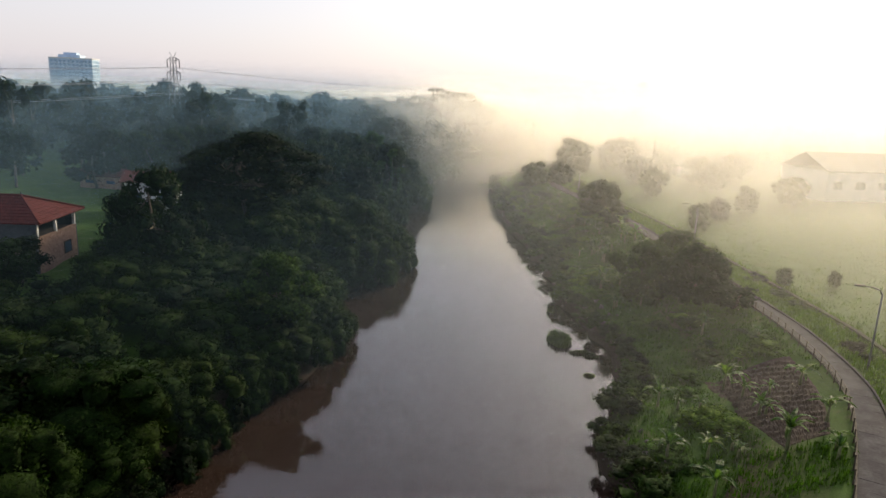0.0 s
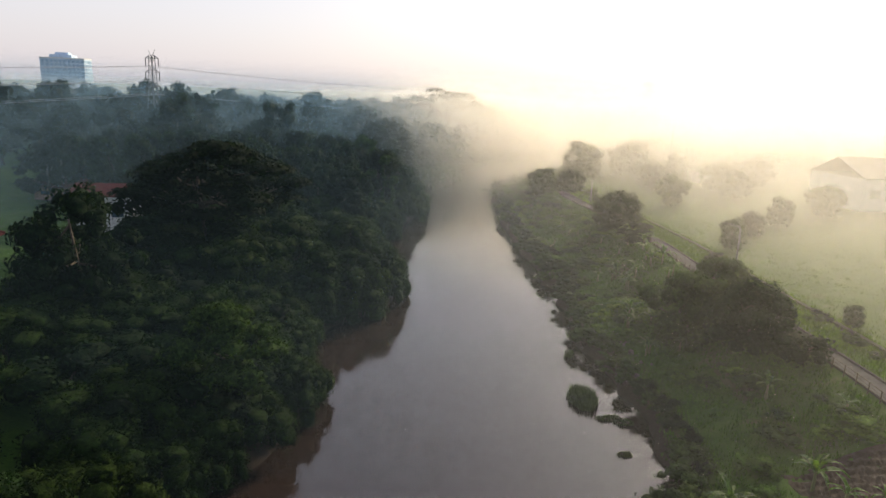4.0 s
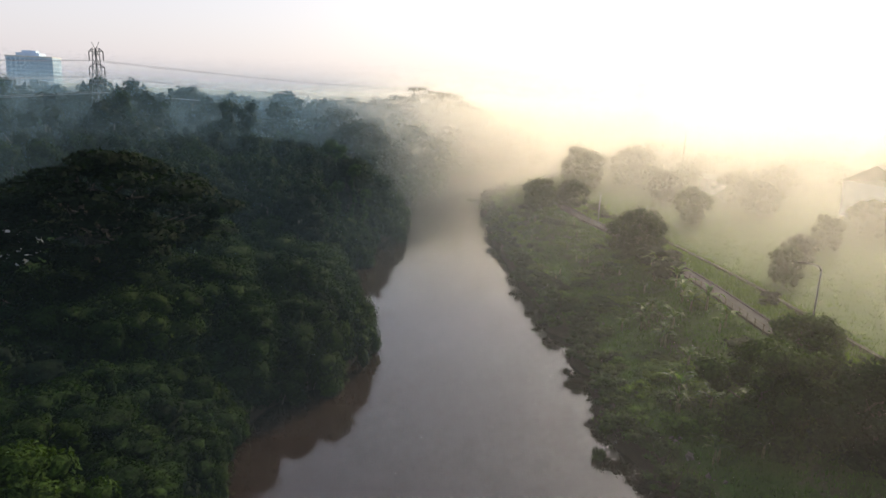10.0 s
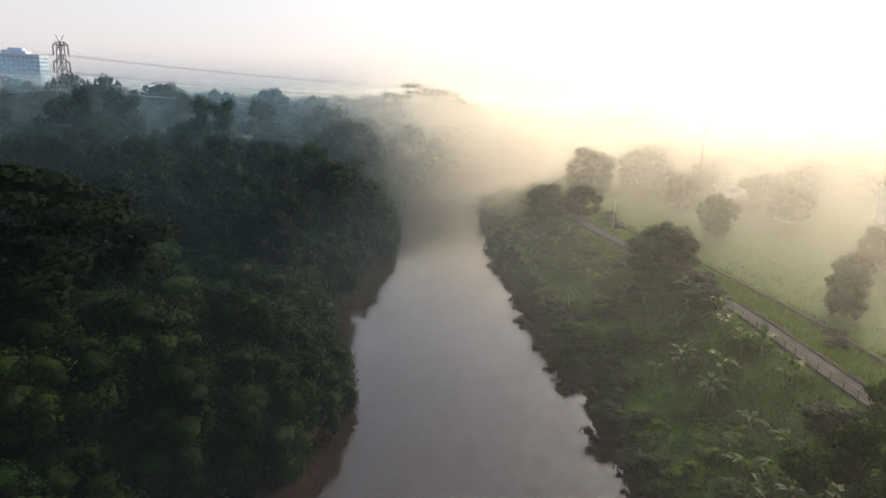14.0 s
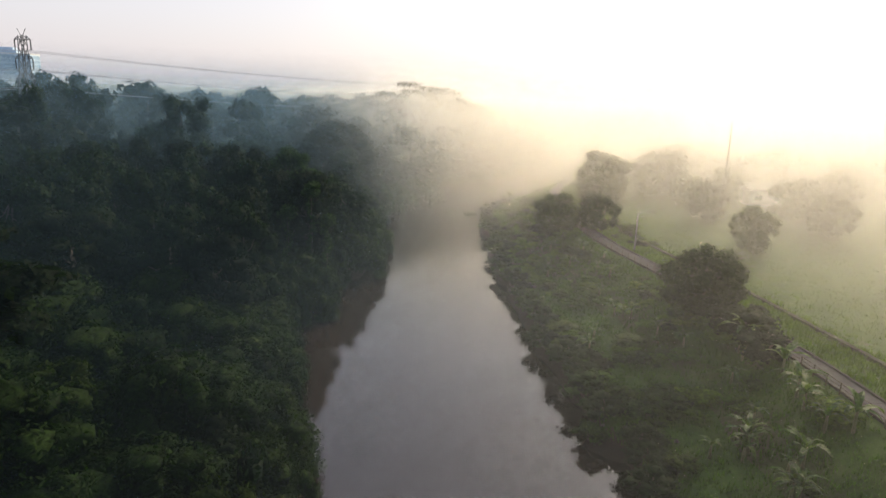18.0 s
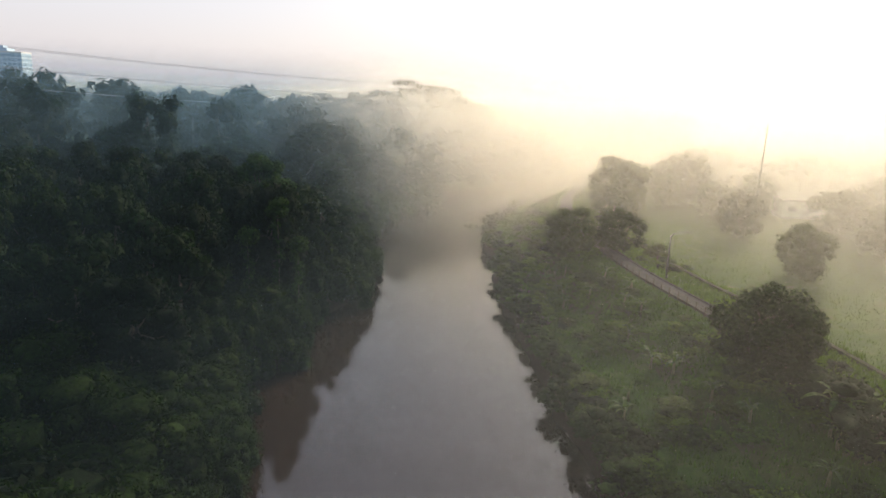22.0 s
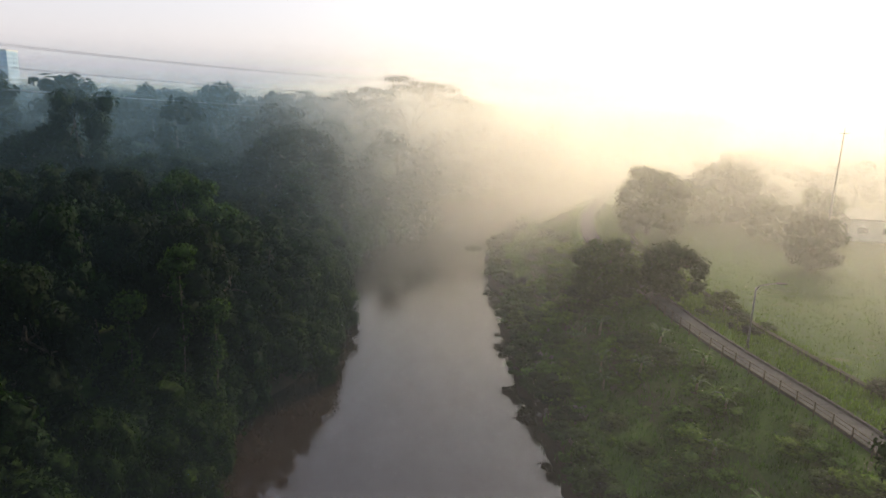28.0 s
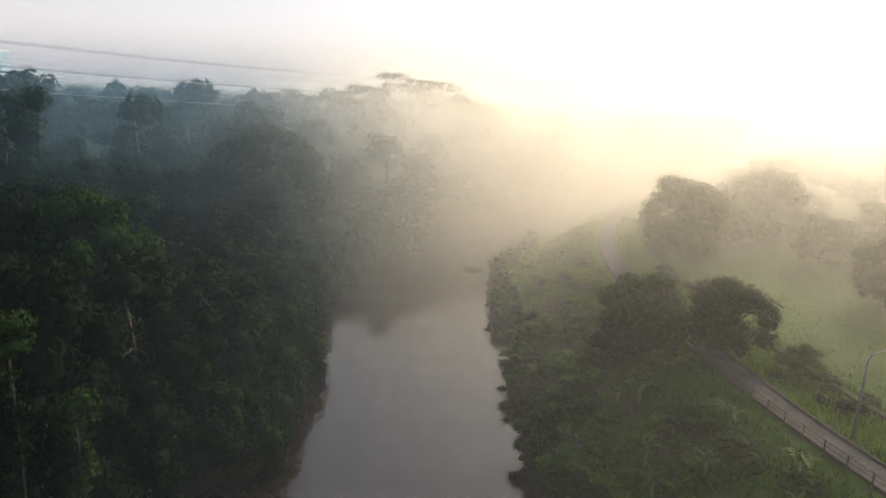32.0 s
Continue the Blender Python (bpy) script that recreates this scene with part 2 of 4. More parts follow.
def mist_mat(step, opening, west_tint, soft, rise, clear_lane):
    """Fine droplets in a layer that rises with distance: most light passes, the rest is thrown forward or spread. White
    over river and fields, thinner over the west woods, where a dim blue painted into the mist stands in for weaker
    scattered sunlight. step: metres between the veils.
    """
    m, t, p, o = nodes_of("mist")
    t.nodes.remove(p)
    geo = t.nodes.new("ShaderNodeNewGeometry")
    sep = t.nodes.new("ShaderNodeSeparateXYZ")
    t.links.new(geo.outputs["Position"], sep.inputs[0])
    x, y, z = sep.outputs

    def span(sock, a, b, u, v):
        n = t.nodes.new("ShaderNodeMapRange")
        n.interpolation_type = "SMOOTHSTEP"
        for name, value in (("From Min", a), ("From Max", b), ("To Min", u), ("To Max", v)):
            n.inputs[name].default_value = value
        t.links.new(sock, n.inputs["Value"])
        return n.outputs[0]

    def calc(op, a, b):
        n = t.nodes.new("ShaderNodeMath")
        n.operation = op
        for sock, v in zip(n.inputs, (a, b)):
            if isinstance(v, (int, float)):
                sock.default_value = v
            else:
                t.links.new(v, sock)
        return n.outputs[0]

    rel = calc("SUBTRACT", z, calc("MULTIPLY", y, rise))
    fade = span(rel, MIST_TOP - soft, MIST_TOP, step * MIST_SIGMA, 0.0)
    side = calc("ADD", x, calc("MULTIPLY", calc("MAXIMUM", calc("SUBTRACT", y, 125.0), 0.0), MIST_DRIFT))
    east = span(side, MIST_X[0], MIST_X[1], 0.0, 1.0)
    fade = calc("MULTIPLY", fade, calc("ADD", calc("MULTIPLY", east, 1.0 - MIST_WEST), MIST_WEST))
    fade = calc("MULTIPLY", fade, span(y, 110.0, 230.0, 1.0, MIST_FAR))
    fade = calc("MULTIPLY", fade, span(noise_node(t, 0.028, 3, 0.5), 0.3, 0.7, 0.8, 1.2))
    if clear_lane:   # clearer air along the banks, open above the water
        lane = calc("ABSOLUTE", calc("SUBTRACT", x, calc("ADD", calc("MULTIPLY", y, 0.05), 0.9)), 0.0)
        band = calc("MAXIMUM", span(x, -48.0, -30.0, 1.0, MIST_LANE), span(x, 24.0, 48.0, MIST_LANE, 1.0))
        fade = calc("MULTIPLY", fade, calc("MAXIMUM", band, span(y, 134.0, 170.0, 0.0, 1.0)))
        bank = calc("MULTIPLY", span(y, 72.0, 86.0, 0.0, 1.0), span(y, 94.0, 106.0, 1.0, 0.0))   # an added bank of thicker haze at crown height, to grey the woods behind
        bank = calc("MULTIPLY", bank, calc("MULTIPLY", span(rel, MIST_TOP - 7.0, MIST_TOP, 1.0, 0.0), span(z, 6.0, 12.0, 0.1, 1.0)))
        fade = calc("ADD", fade, calc("MULTIPLY", bank, MIST_BANK * step))
        if opening:
            fade = calc("MULTIPLY", fade, calc("MAXIMUM", span(lane, 6.5, 18.0, 0.0, 1.0), span(z, 12.0, 18.5, 1.0, 0.0)))
    # light put into the colour: dim blue in the west, warm white eastwards
    colour = mix_col(t, east, west_tint, (0.95, 0.92, 0.86))
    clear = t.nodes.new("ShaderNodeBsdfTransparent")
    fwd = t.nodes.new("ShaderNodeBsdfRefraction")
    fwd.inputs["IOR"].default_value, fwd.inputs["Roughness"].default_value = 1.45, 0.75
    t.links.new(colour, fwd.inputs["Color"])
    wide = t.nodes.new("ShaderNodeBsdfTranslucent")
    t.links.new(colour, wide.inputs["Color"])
    scat = t.nodes.new("ShaderNodeMixShader")
    scat.inputs[0].default_value = 0.5
    t.links.new(fwd.outputs[0], scat.inputs[1])
    t.links.new(wide.outputs[0], scat.inputs[2])
    mx = t.nodes.new("ShaderNodeMixShader")
    t.links.new(fade, mx.inputs[0])
    t.links.new(clear.outputs[0], mx.inputs[1])
    t.links.new(scat.outputs[0], mx.inputs[2])
    t.links.new(mx.outputs[0], o.inputs["Surface"])
    return m


# opacity per metre, share over the west woods, gain far off, share along the near banks, density of the added haze
# bank, height of the top, its softness, where the mist thickens eastwards, its drift west per metre of distance, dim
# blue painted into the west mist away from the sun
MIST_SIGMA, MIST_WEST, MIST_FAR, MIST_LANE, MIST_BANK = 0.0108, 0.42, 2.3, 0.40, 0.0016
MIST_TOP, MIST_SOFT = 21.0, 15.0
MIST_X, MIST_DRIFT = (-14.0, 36.0), 0.27
MIST_WEST_TINT = (0.18, 0.30, 0.43)


# ---- mesh helpers ----
def mesh_of(name, verts, faces, mat, smooth=False):
    me = bpy.data.meshes.new(name)
    me.from_pydata(np.asarray(verts).tolist(), [], faces if isinstance(faces, list) else faces.tolist())
    me.materials.append(mat)
    if smooth:
        me.polygons.foreach_set("use_smooth", [True] * len(me.polygons))
    me.update()
    return me


def part_me(name, me, parent, label="", at=None):
    ob = new(name, me)
    ob.parent = parent
    if at is not None:
        ob.matrix_basis = at
    if label:
        ob["label"] = label
    return ob


def thing(name, label, category, at=None, group="", kind=""):
    ob = new(name)
    if at is not None:
        ob.matrix_basis = at
    return tagged(ob, label, category, group, kind)


class Soup:
    """Vertices and faces gathered piece by piece into one mesh."""

    def __init__(self):
        self.v, self.f, self.n = [], [], 0

    def add(self, v, f):
        v = np.asarray(v, float)
        self.v.append(v)
        self.f += [[i + self.n for i in q] for q in f]
        self.n += len(v)
        return self

    def box(self, c, s, rz=0.0):
        x, y, z = (d / 2 for d in s)
        p = np.array([(a * x, b * y, e * z) for e in (-1, 1) for b in (-1, 1) for a in (-1, 1)])
        k, g = math.cos(rz), math.sin(rz)
        p = np.c_[p[:, 0] * k - p[:, 1] * g, p[:, 0] * g + p[:, 1] * k, p[:, 2]] + np.array(c)
        return self.add(p, [[0, 2, 3, 1], [4, 5, 7, 6], [0, 1, 5, 4], [2, 6, 7, 3], [0, 4, 6, 2], [1, 3, 7, 5]])

    def tube(self, pts, radii, sides=6):
        pts = np.asarray(pts, float)
        rings = []
        for i, p in enumerate(pts):
            d = pts[min(i + 1, len(pts) - 1)] - pts[max(i - 1, 0)]
            d /= np.linalg.norm(d) + 1e-9
            a = np.cross(d, (0.31, 0.95, 0.05))
            a /= np.linalg.norm(a) + 1e-9
            b = np.cross(d, a)
            th = np.arange(sides) * 2 * np.pi / sides
            rings.append(p + radii[i] * (np.cos(th)[:, None] * a + np.sin(th)[:, None] * b))
        f = []
        for i in range(len(pts) - 1):
            for j in range(sides):
                k = (j + 1) % sides
                f.append([i * sides + j, i * sides + k, (i + 1) * sides + k, (i + 1) * sides + j])
        f.append(list(range(sides))[::-1])
        f.append([(len(pts) - 1) * sides + j for j in range(sides)])
        return self.add(np.concatenate(rings), f)

    def mesh(self, name, mat, smooth=False):
        return mesh_of(name, np.concatenate(self.v), self.f, mat, smooth)


def box_me(name, s, mat, c=(0, 0, 0)):
    return Soup().box(c, s).mesh(name, mat)


# ---- the plan ----
RIGHT_Y = [-80, 20, 33.6, 35.5, 37, 39, 41, 43, 45.3, 48, 50, 53, 56.8, 59, 62, 65, 68, 70, 73.7, 77, 81, 83, 84, 85.2, 87, 89, 92.3, 93.2, 94.2, 96, 98.8, 102, 105.5, 108, 112, 115, 118, 124, 127.5, 128.8, 132, 133.5, 137, 142, 144.5, 145.5, 148, 152, 156, 159, 163.5, 167, 172, 176, 182, 200, 215, 232, 300]
RIGHT_X = [13.45, 13.35, 13.05, 12.35, 11.85, 12.25, 12.65, 13.35, 15.55, 15.95, 16.85, 16.55, 17.45, 17.15, 16.45, 16.45, 16.15, 15.45, 14.45, 15.05, 15.55, 16.25, 15.35, 14.85, 15.05, 16.05, 16.65, 14.45, 14.15, 14.75, 15.35, 14.55, 14.55, 13.75, 13.25, 13.65, 13.25, 12.95, 12.35, 13.05, 12.85, 12.15, 12.15, 12.75, 12.85, 11.95, 12.05, 13.15, 13.85, 13.45, 12.05, 12.45, 13.05, 12.45, 14.45, 20.85, 31.45, 48.45, 140.4]
LEFT_Y = [-80, 20, 32, 40, 45, 48, 55, 58, 60, 65, 70, 75, 78, 80.5, 82, 85, 90, 98, 102, 107, 114, 117, 120, 126, 133, 137, 145, 150, 167, 180, 192, 204, 217, 230, 300]
LEFT_X = [-20, -18.5, -15.3, -13.7, -12.4, -10.2, -8.9, -8.3, -10.1, -11.2, -11.7, -9.5, -7.5, -6.3, -4.7, -4.5, -5.6, -7.5, -7.3, -9.2, -10.6, -8.7, -7.7, -8.5, -5.7, -4.6, -4.6, -5, -6.2, -5, -1, 6.5, 17, 30, 120]
PATH_Y = [-80, 0, 20, 27.3, 33.4, 37.7, 41.8, 47, 52, 66, 80, 96, 119, 133, 156, 170, 184, 205, 260]
PATH_X = [14, 15, 18.6, 23.1, 26.8, 28.9, 30.1, 30.8, 31.4, 31.0, 30.4, 30.4, 28.4, 25.8, 24.0, 25.4, 28.2, 36, 75]


def right_edge(y):
    return np.interp(y, RIGHT_Y, RIGHT_X) + 0.12 * np.sin(y * 1.3) + 0.12 * np.sin(y * 2.9 + 1)


def left_edge(y):
    return np.interp(y, LEFT_Y, LEFT_X) + 0.2 * np.sin(y * 0.9)


def path_x(y):
    y = np.asarray(y, float)
    return np.mean([np.interp(y + d, PATH_Y, PATH_X) for d in (-3, -1.5, 0, 1.5, 3)], axis=0)


def wave(x, y):
    return (np.sin(x * 0.31 + 1.7) * np.sin(y * 0.27) + 0.6 * np.sin(x * 0.83 + y * 0.61) + 0.4 * np.sin(y * 1.13 - x * 0.71)) / 2


def height(x, y):
    x, y = np.asarray(x, float), np.asarray(y, float)
    xr, xl, xp = right_edge(y), left_edge(y), path_x(y)
    dr, dl = x - xr, xl - x
    rr = np.interp(dr, [-4, -0.6, 0, 0.7, 2.5, 6, 11], [-2.5, -0.7, 0.0, 1.0, 1.5, 2.3, 3.0]) + 0.22 * wave(x, y) * np.clip(dr / 2, 0, 1)
    levee = np.interp(x - xp, [-8, -1.9, -1.2, 1.4, 2.2, 6, 9], [0, 0.92, 1.0, 1.0, 0.96, 0.55, 0.5])
    right = np.where(x - xp < 1.4, rr * (1 - levee) + 5.3 * levee, np.maximum(4.3 + levee, 4.8 - 0.0 * x))
    left = np.interp(dl, [-4, -0.6, 0, 0.8, 3, 8, 20], [-2.5, -0.7, 0.0, 1.1, 2.4, 4.0, 4.6]) + 0.35 * wave(x, y) * np.clip(dl / 3, 0, 1)
    far = np.clip((np.hypot(x, y - 100) - 250) / 800, 0, 1)
    return np.where(dr > dl, right, left) + far * 3.0 * np.sin(x * 0.006 + 1) ** 2


def ground_z(x, y):
    return float(height(x, y))


# ---- ground, river, path ----
def build_ground():
    xs = np.concatenate([-np.geomspace(3400, 64, 26), np.arange(-60, 80, 1.1), np.geomspace(84, 3400, 26)])
    ys = np.concatenate([-np.geomspace(2400, 24, 14), np.arange(-20, 240, 1.3), np.geomspace(246, 4200, 30)])
    gx, gy = np.meshgrid(xs, ys)
    v = np.stack([gx, gy, height(gx, gy)], -1).reshape(-1, 3)
    w, h = len(xs), len(ys)
    i = (np.arange(h - 1)[:, None] * w + np.arange(w - 1)).ravel()
    f = np.stack([i, i + 1, i + 1 + w, i + w], 1)
    ob = new("ground", mesh_of("ground", v, f, GROUND, True))
    tagged(ob, "grassy riverside ground with bare earth banks", "ground", kind="structure")


build_ground()

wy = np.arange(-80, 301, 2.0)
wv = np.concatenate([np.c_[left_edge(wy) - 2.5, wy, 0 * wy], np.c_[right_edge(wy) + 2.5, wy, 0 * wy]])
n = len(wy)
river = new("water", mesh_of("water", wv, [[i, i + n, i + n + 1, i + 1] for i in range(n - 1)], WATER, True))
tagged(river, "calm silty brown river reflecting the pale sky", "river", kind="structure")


# ---- paved path, kerb, fence, wall ----
def build_path():
    base = new("pavement")
    tagged(base, "narrow concrete slab footpath along the river levee", "footpath", kind="structure")
    slab = []
    for k in range(4):
        s = Soup()
        w, l, t = 1.7, 1.19, 0.1
        c = 0.008
        o = np.array([(-w / 2, -l / 2), (w / 2, -l / 2), (w / 2, l / 2), (-w / 2, l / 2)])
        i = o * (1 - 2 * c / w)
        v = [(*p, -t) for p in o] + [(*p, -0.015) for p in o] + [(*p, 0.004 * ((k * 7 + j * 3) % 5 - 2)) for j, p in enumerate(i)]
        f = [[8, 9, 10, 11]] + [[j, (j + 1) % 4, 4 + (j + 1) % 4, 4 + j] for j in range(4)] + [[4 + j, 4 + (j + 1) % 4, 8 + (j + 1) % 4, 8 + j] for j in range(4)]
        slab.append(s.add(v, f).mesh("slab", CONCRETE))
    y, k = 21.0, 0
    kerb = [Soup(), Soup()]
    while y < 205:
        x = float(path_x(y))
        dx = float(path_x(y + 0.6) - path_x(y - 0.6)) / 1.2
        a = math.atan2(-dx, 1)
        z = 5.36
        part_me("slab", slab[(k * 3 + k // 5) % 4], base, at=pose(x, y, z, 0, 0, math.degrees(a)))
        for s, soup in ((-1, kerb[0]), (1, kerb[1])):
            soup.box((x + s * 0.93 * math.cos(a), y + s * 0.93 * math.sin(a), 5.36), (0.13, 1.2, 0.26), a)
        y += 1.2 * math.cos(a)
        k += 1
    for s in kerb:
        part_me("kerb", s.mesh("kerb", KERB), base, "dark weathered concrete kerb")


build_path()


def build_fence():
    post = Soup().tube([(0, 0, -0.3), (0.01, 0, 0.4), (0, 0, 0.85)], [0.05, 0.045, 0.04], 7).mesh("post", BAMBOO_POLE)
    ys = np.arange(22, 150, 10.0)
    for y0 in ys:
        pts = []
        for y in np.linspace(y0, y0 + 10, 8):
            x = float(path_x(y)) - 1.25
            pts.append((x, y, 5.3))
        c = pts[0]
        f = thing("fence", "weathered bamboo rail fence beside the footpath", "fence", pose(*c), group="path fence")
        q = np.array(pts) - np.array(c)
        for p in q[:-1]:
            part_me("post", post, f, at=pose(*p))
        for h in (0.28, 0.52, 0.76):
            part_me("rail", Soup().tube(q + np.array((0.05, 0, h)), [0.024] * len(q), 6).mesh("rail", BAMBOO_POLE), f)


build_fence()


def build_wall():
    y = 40.0
    while y < 185:
        x0, x1 = float(path_x(y)) + 5.6, float(path_x(y + 6)) + 5.6
        a = math.atan2(-(x1 - x0), 6)
        w = thing("field_wall", "low mossy stone wall at the field edge", "wall", pose(x0, y, ground_z(x0, y) - 0.15, 0, 0, math.degrees(a)), group="field wall")
        part_me("body", box_me("body", (0.3, 6.1, 0.45), MOSSY, (0, 3, 0.225)), w)
        part_me("coping", box_me("coping", (0.42, 6.1, 0.1), MOSSY, (0, 3, 0.5)), w)
        y += 6 * math.cos(a)


build_wall()


def build_lamp(x, y, turn):
    g = thing("street_lamp", "slim grey steel street lamp by the footpath", "street lamp", pose(x, y, ground_z(x, y), 0, 0, turn) @ Matrix.Diagonal((1, 1, 0.68 if y > 100 else 0.88, 1)), group="path lamps")
    part_me("base", Soup().tube([(0, 0, -0.1), (0, 0, 0.35)], [0.13, 0.11], 8).mesh("base", KERB), g)
    part_me("pole", Soup().tube([(0, 0, 0.3), (0, 0, 3.5), (0, 0, 6.6)], [0.08, 0.065, 0.05], 8).mesh("pole", STEEL, True), g)
    part_me("arm", Soup().tube([(0, 0, 6.4), (-0.25, 0, 6.85), (-0.8, 0, 7.05), (-1.5, 0, 7.15)], [0.045, 0.04, 0.035, 0.03], 7).mesh("arm", STEEL, True), g)
    s = Soup().box((-1.75, 0, 7.16), (0.7, 0.26, 0.1)).mesh("lamp_head", KERB)
    part_me("lamp_head", s, g, "flat grey lantern head")


for y, dx, turn in ((43.3, 2.2, 0), (80, 2.3, 0), (131, 1.7, 180)):
    build_lamp(float(path_x(y)) + dx, y, turn)


# ---- plants ----
def leaf_mesh(rng, c, nrm, size, aspect=0.5, droop=0.3):
    n = len(c)
    d = rng.normal(size=(n, 3))
    d -= (d * nrm).sum(1)[:, None] * nrm * 0.8
    d[:, 2] -= droop * np.linalg.norm(d, axis=1)
    d /= np.linalg.norm(d, axis=1)[:, None] + 1e-9
    s = np.cross(d, nrm)
    s /= np.linalg.norm(s, axis=1)[:, None] + 1e-9
    up = np.cross(s, d)
    L = size[:, None]
    v = np.stack([c - d * L / 2, c + s * L * aspect / 2 + up * L * 0.08, c + d * L / 2 - up * L * 0.06, c - s * L * aspect / 2 + up * L * 0.08], 1).reshape(-1, 3)
    i = np.arange(n)[:, None] * 4
    f = np.concatenate([i + [0, 1, 2], i + [0, 2, 3]], 1).reshape(-1, 3)
    return v, f


def ball(level):
    bm = bmesh.new()
    bmesh.ops.create_icosphere(bm, subdivisions=level, radius=1.0)
    v = np.array([p.co[:] for p in bm.verts])
    f = [[p.index for p in q.verts] for q in bm.faces]
    bm.free()
    return v, f


BALLS = {k: ball(k) for k in (1, 2)}
NORMALS = {}


def crown_mesh(name, rng, lobes, per, size, mat, aspect=0.5, droop=0.3, inner=0.06, under=0.35, core=2, ruffle=0.35, solid=(0.5, 0.86)):
    """A heap of uneven leafy lobes with single leaves standing out all over them."""
    lobes = np.asarray(lobes, float)
    vol = lobes[:, 3] * lobes[:, 4]
    counts = np.maximum(12, per * vol / vol.mean()).astype(int)
    idx = np.repeat(np.arange(len(lobes)), counts)
    n = len(idx)
    u = rng.normal(size=(n, 3))
    u /= np.linalg.norm(u, axis=1)[:, None]
    low = u[:, 2] < -0.2
    flip = low & (rng.random(n) > under)
    u[flip, 2] *= -1
    deep = rng.random(n) < inner
    r = np.where(deep, rng.uniform(0.5, 0.85, n), rng.uniform(0.8, 1.1, n))
    c = lobes[idx, :3] + u * lobes[idx, 3:6] * r[:, None]
    nr = u + ruffle * rng.normal(size=(n, 3))
    nr[:, 2] += 0.1
    nr /= np.linalg.norm(nr, axis=1)[:, None]
    sz = size * rng.uniform(0.6, 1.35, n) * np.where(deep, 1.9, 1.0)
    v, f = leaf_mesh(rng, c, nr, sz, aspect, droop)
    vs, fs, n0 = [v], f.tolist(), len(v)
    out = u / lobes[idx, 3:6]
    out /= np.linalg.norm(out, axis=1)[:, None]
    out = out * 0.8 + nr * 0.35   # leaves lie along the rounded clump
    ns = [np.repeat(out / np.linalg.norm(out, axis=1)[:, None], 4, 0)]
    if core:
        bv, bf = BALLS[core]
        for l in lobes:
            k = rng.uniform(*solid, (len(bv), 1))
            w = bv * k * l[3:6] + l[:3]
            vs.append(w)
            jit = bv + 0.45 * rng.normal(size=bv.shape)
            ns.append(jit / np.linalg.norm(jit, axis=1)[:, None])
            fs += [[i + n0 for i in q] for q in bf]
            n0 += len(w)
    me = mesh_of(name, np.concatenate(vs), fs, mat, True)
    NORMALS[me.name] = np.concatenate(ns)
    me.normals_split_custom_set_from_vertices(NORMALS[me.name].tolist())
    return me


def trunk_mesh(rng, h, r, lobes, limbs=7, lean=0.05):
    s = Soup()
    top = np.array([rng.normal() * lean * h, rng.normal() * lean * h, h])
    mid = top * 0.5 + np.array([rng.normal() * 0.03 * h, rng.normal() * 0.03 * h, 0])
    s.tube([(0, 0, -0.5), (0, 0, 0.1), mid * 0.6, mid, top], [r * 1.5, r * 1.15, r * 0.9, r * 0.75, r * 0.35], 7)
    for k in rng.permutation(len(lobes))[:limbs]:
        e = np.array(lobes[k][:3])
        a = mid + (top - mid) * rng.uniform(0, 0.9)
        m = (a + e) / 2 + np.array((0, 0, -0.06 * h))
        s.tube([a, m, e], [r * 0.45, r * 0.3, r * 0.1], 5)
    return s.mesh("trunk", BARK, True)


TYPES = {}


def kind_broad(key, seed, lobes_n, per, size, mat, wide=0.38, low=0.35, flat=0.8, core=2, limbs=7, lobe=1.0):
    """A tree ten metres high, scaled when it is set."""
    rng = np.random.default_rng(seed)
    lobes = []
    for i in range(lobes_n):
        a = rng.uniform(0, 2 * np.pi)
        q = math.sqrt(rng.random())
        z = rng.uniform(low, 0.9)
        taper = 1.0 - 0.75 * max(0.0, (z - 0.55) / 0.4) ** 1.6 - 0.35 * max(0.0, (0.45 - z) / 0.3)
        rr = rng.uniform(0.085, 0.15) * lobe
        lobes.append((10 * wide * q * taper * math.cos(a), 10 * wide * q * taper * math.sin(a), 10 * z, 10 * rr, 10 * rr, 10 * rr * flat))
    TYPES[key] = (trunk_mesh(rng, 7.5, 0.22, lobes, limbs), crown_mesh("crown", rng, lobes, per, size, mat, core=core))


def kind_layered(key, seed, per, size, mat):
    """Flat tiers of leaves on long spreading limbs, with gaps between."""
    rng = np.random.default_rng(seed)
    lobes = []
    for z, rad, k in ((5.0, 4.4, 11), (6.4, 4.6, 11), (7.8, 3.6, 8), (9.0, 2.2, 5), (9.6, 0.9, 2)):
        for i in range(k):
            a = 2 * np.pi * (i + rng.random()) / k
            q = rad * math.sqrt(rng.uniform(0.15, 1))
            rr = rng.uniform(0.9, 1.6)
            lobes.append((q * math.cos(a), q * math.sin(a), z + rng.normal() * 0.25, rr, rr, rr * 0.38))
    TYPES[key] = (trunk_mesh(rng, 8.6, 0.26, lobes, 16), crown_mesh("crown", rng, lobes, per, size, mat, 0.55, 0.35, 0.2, core=0))


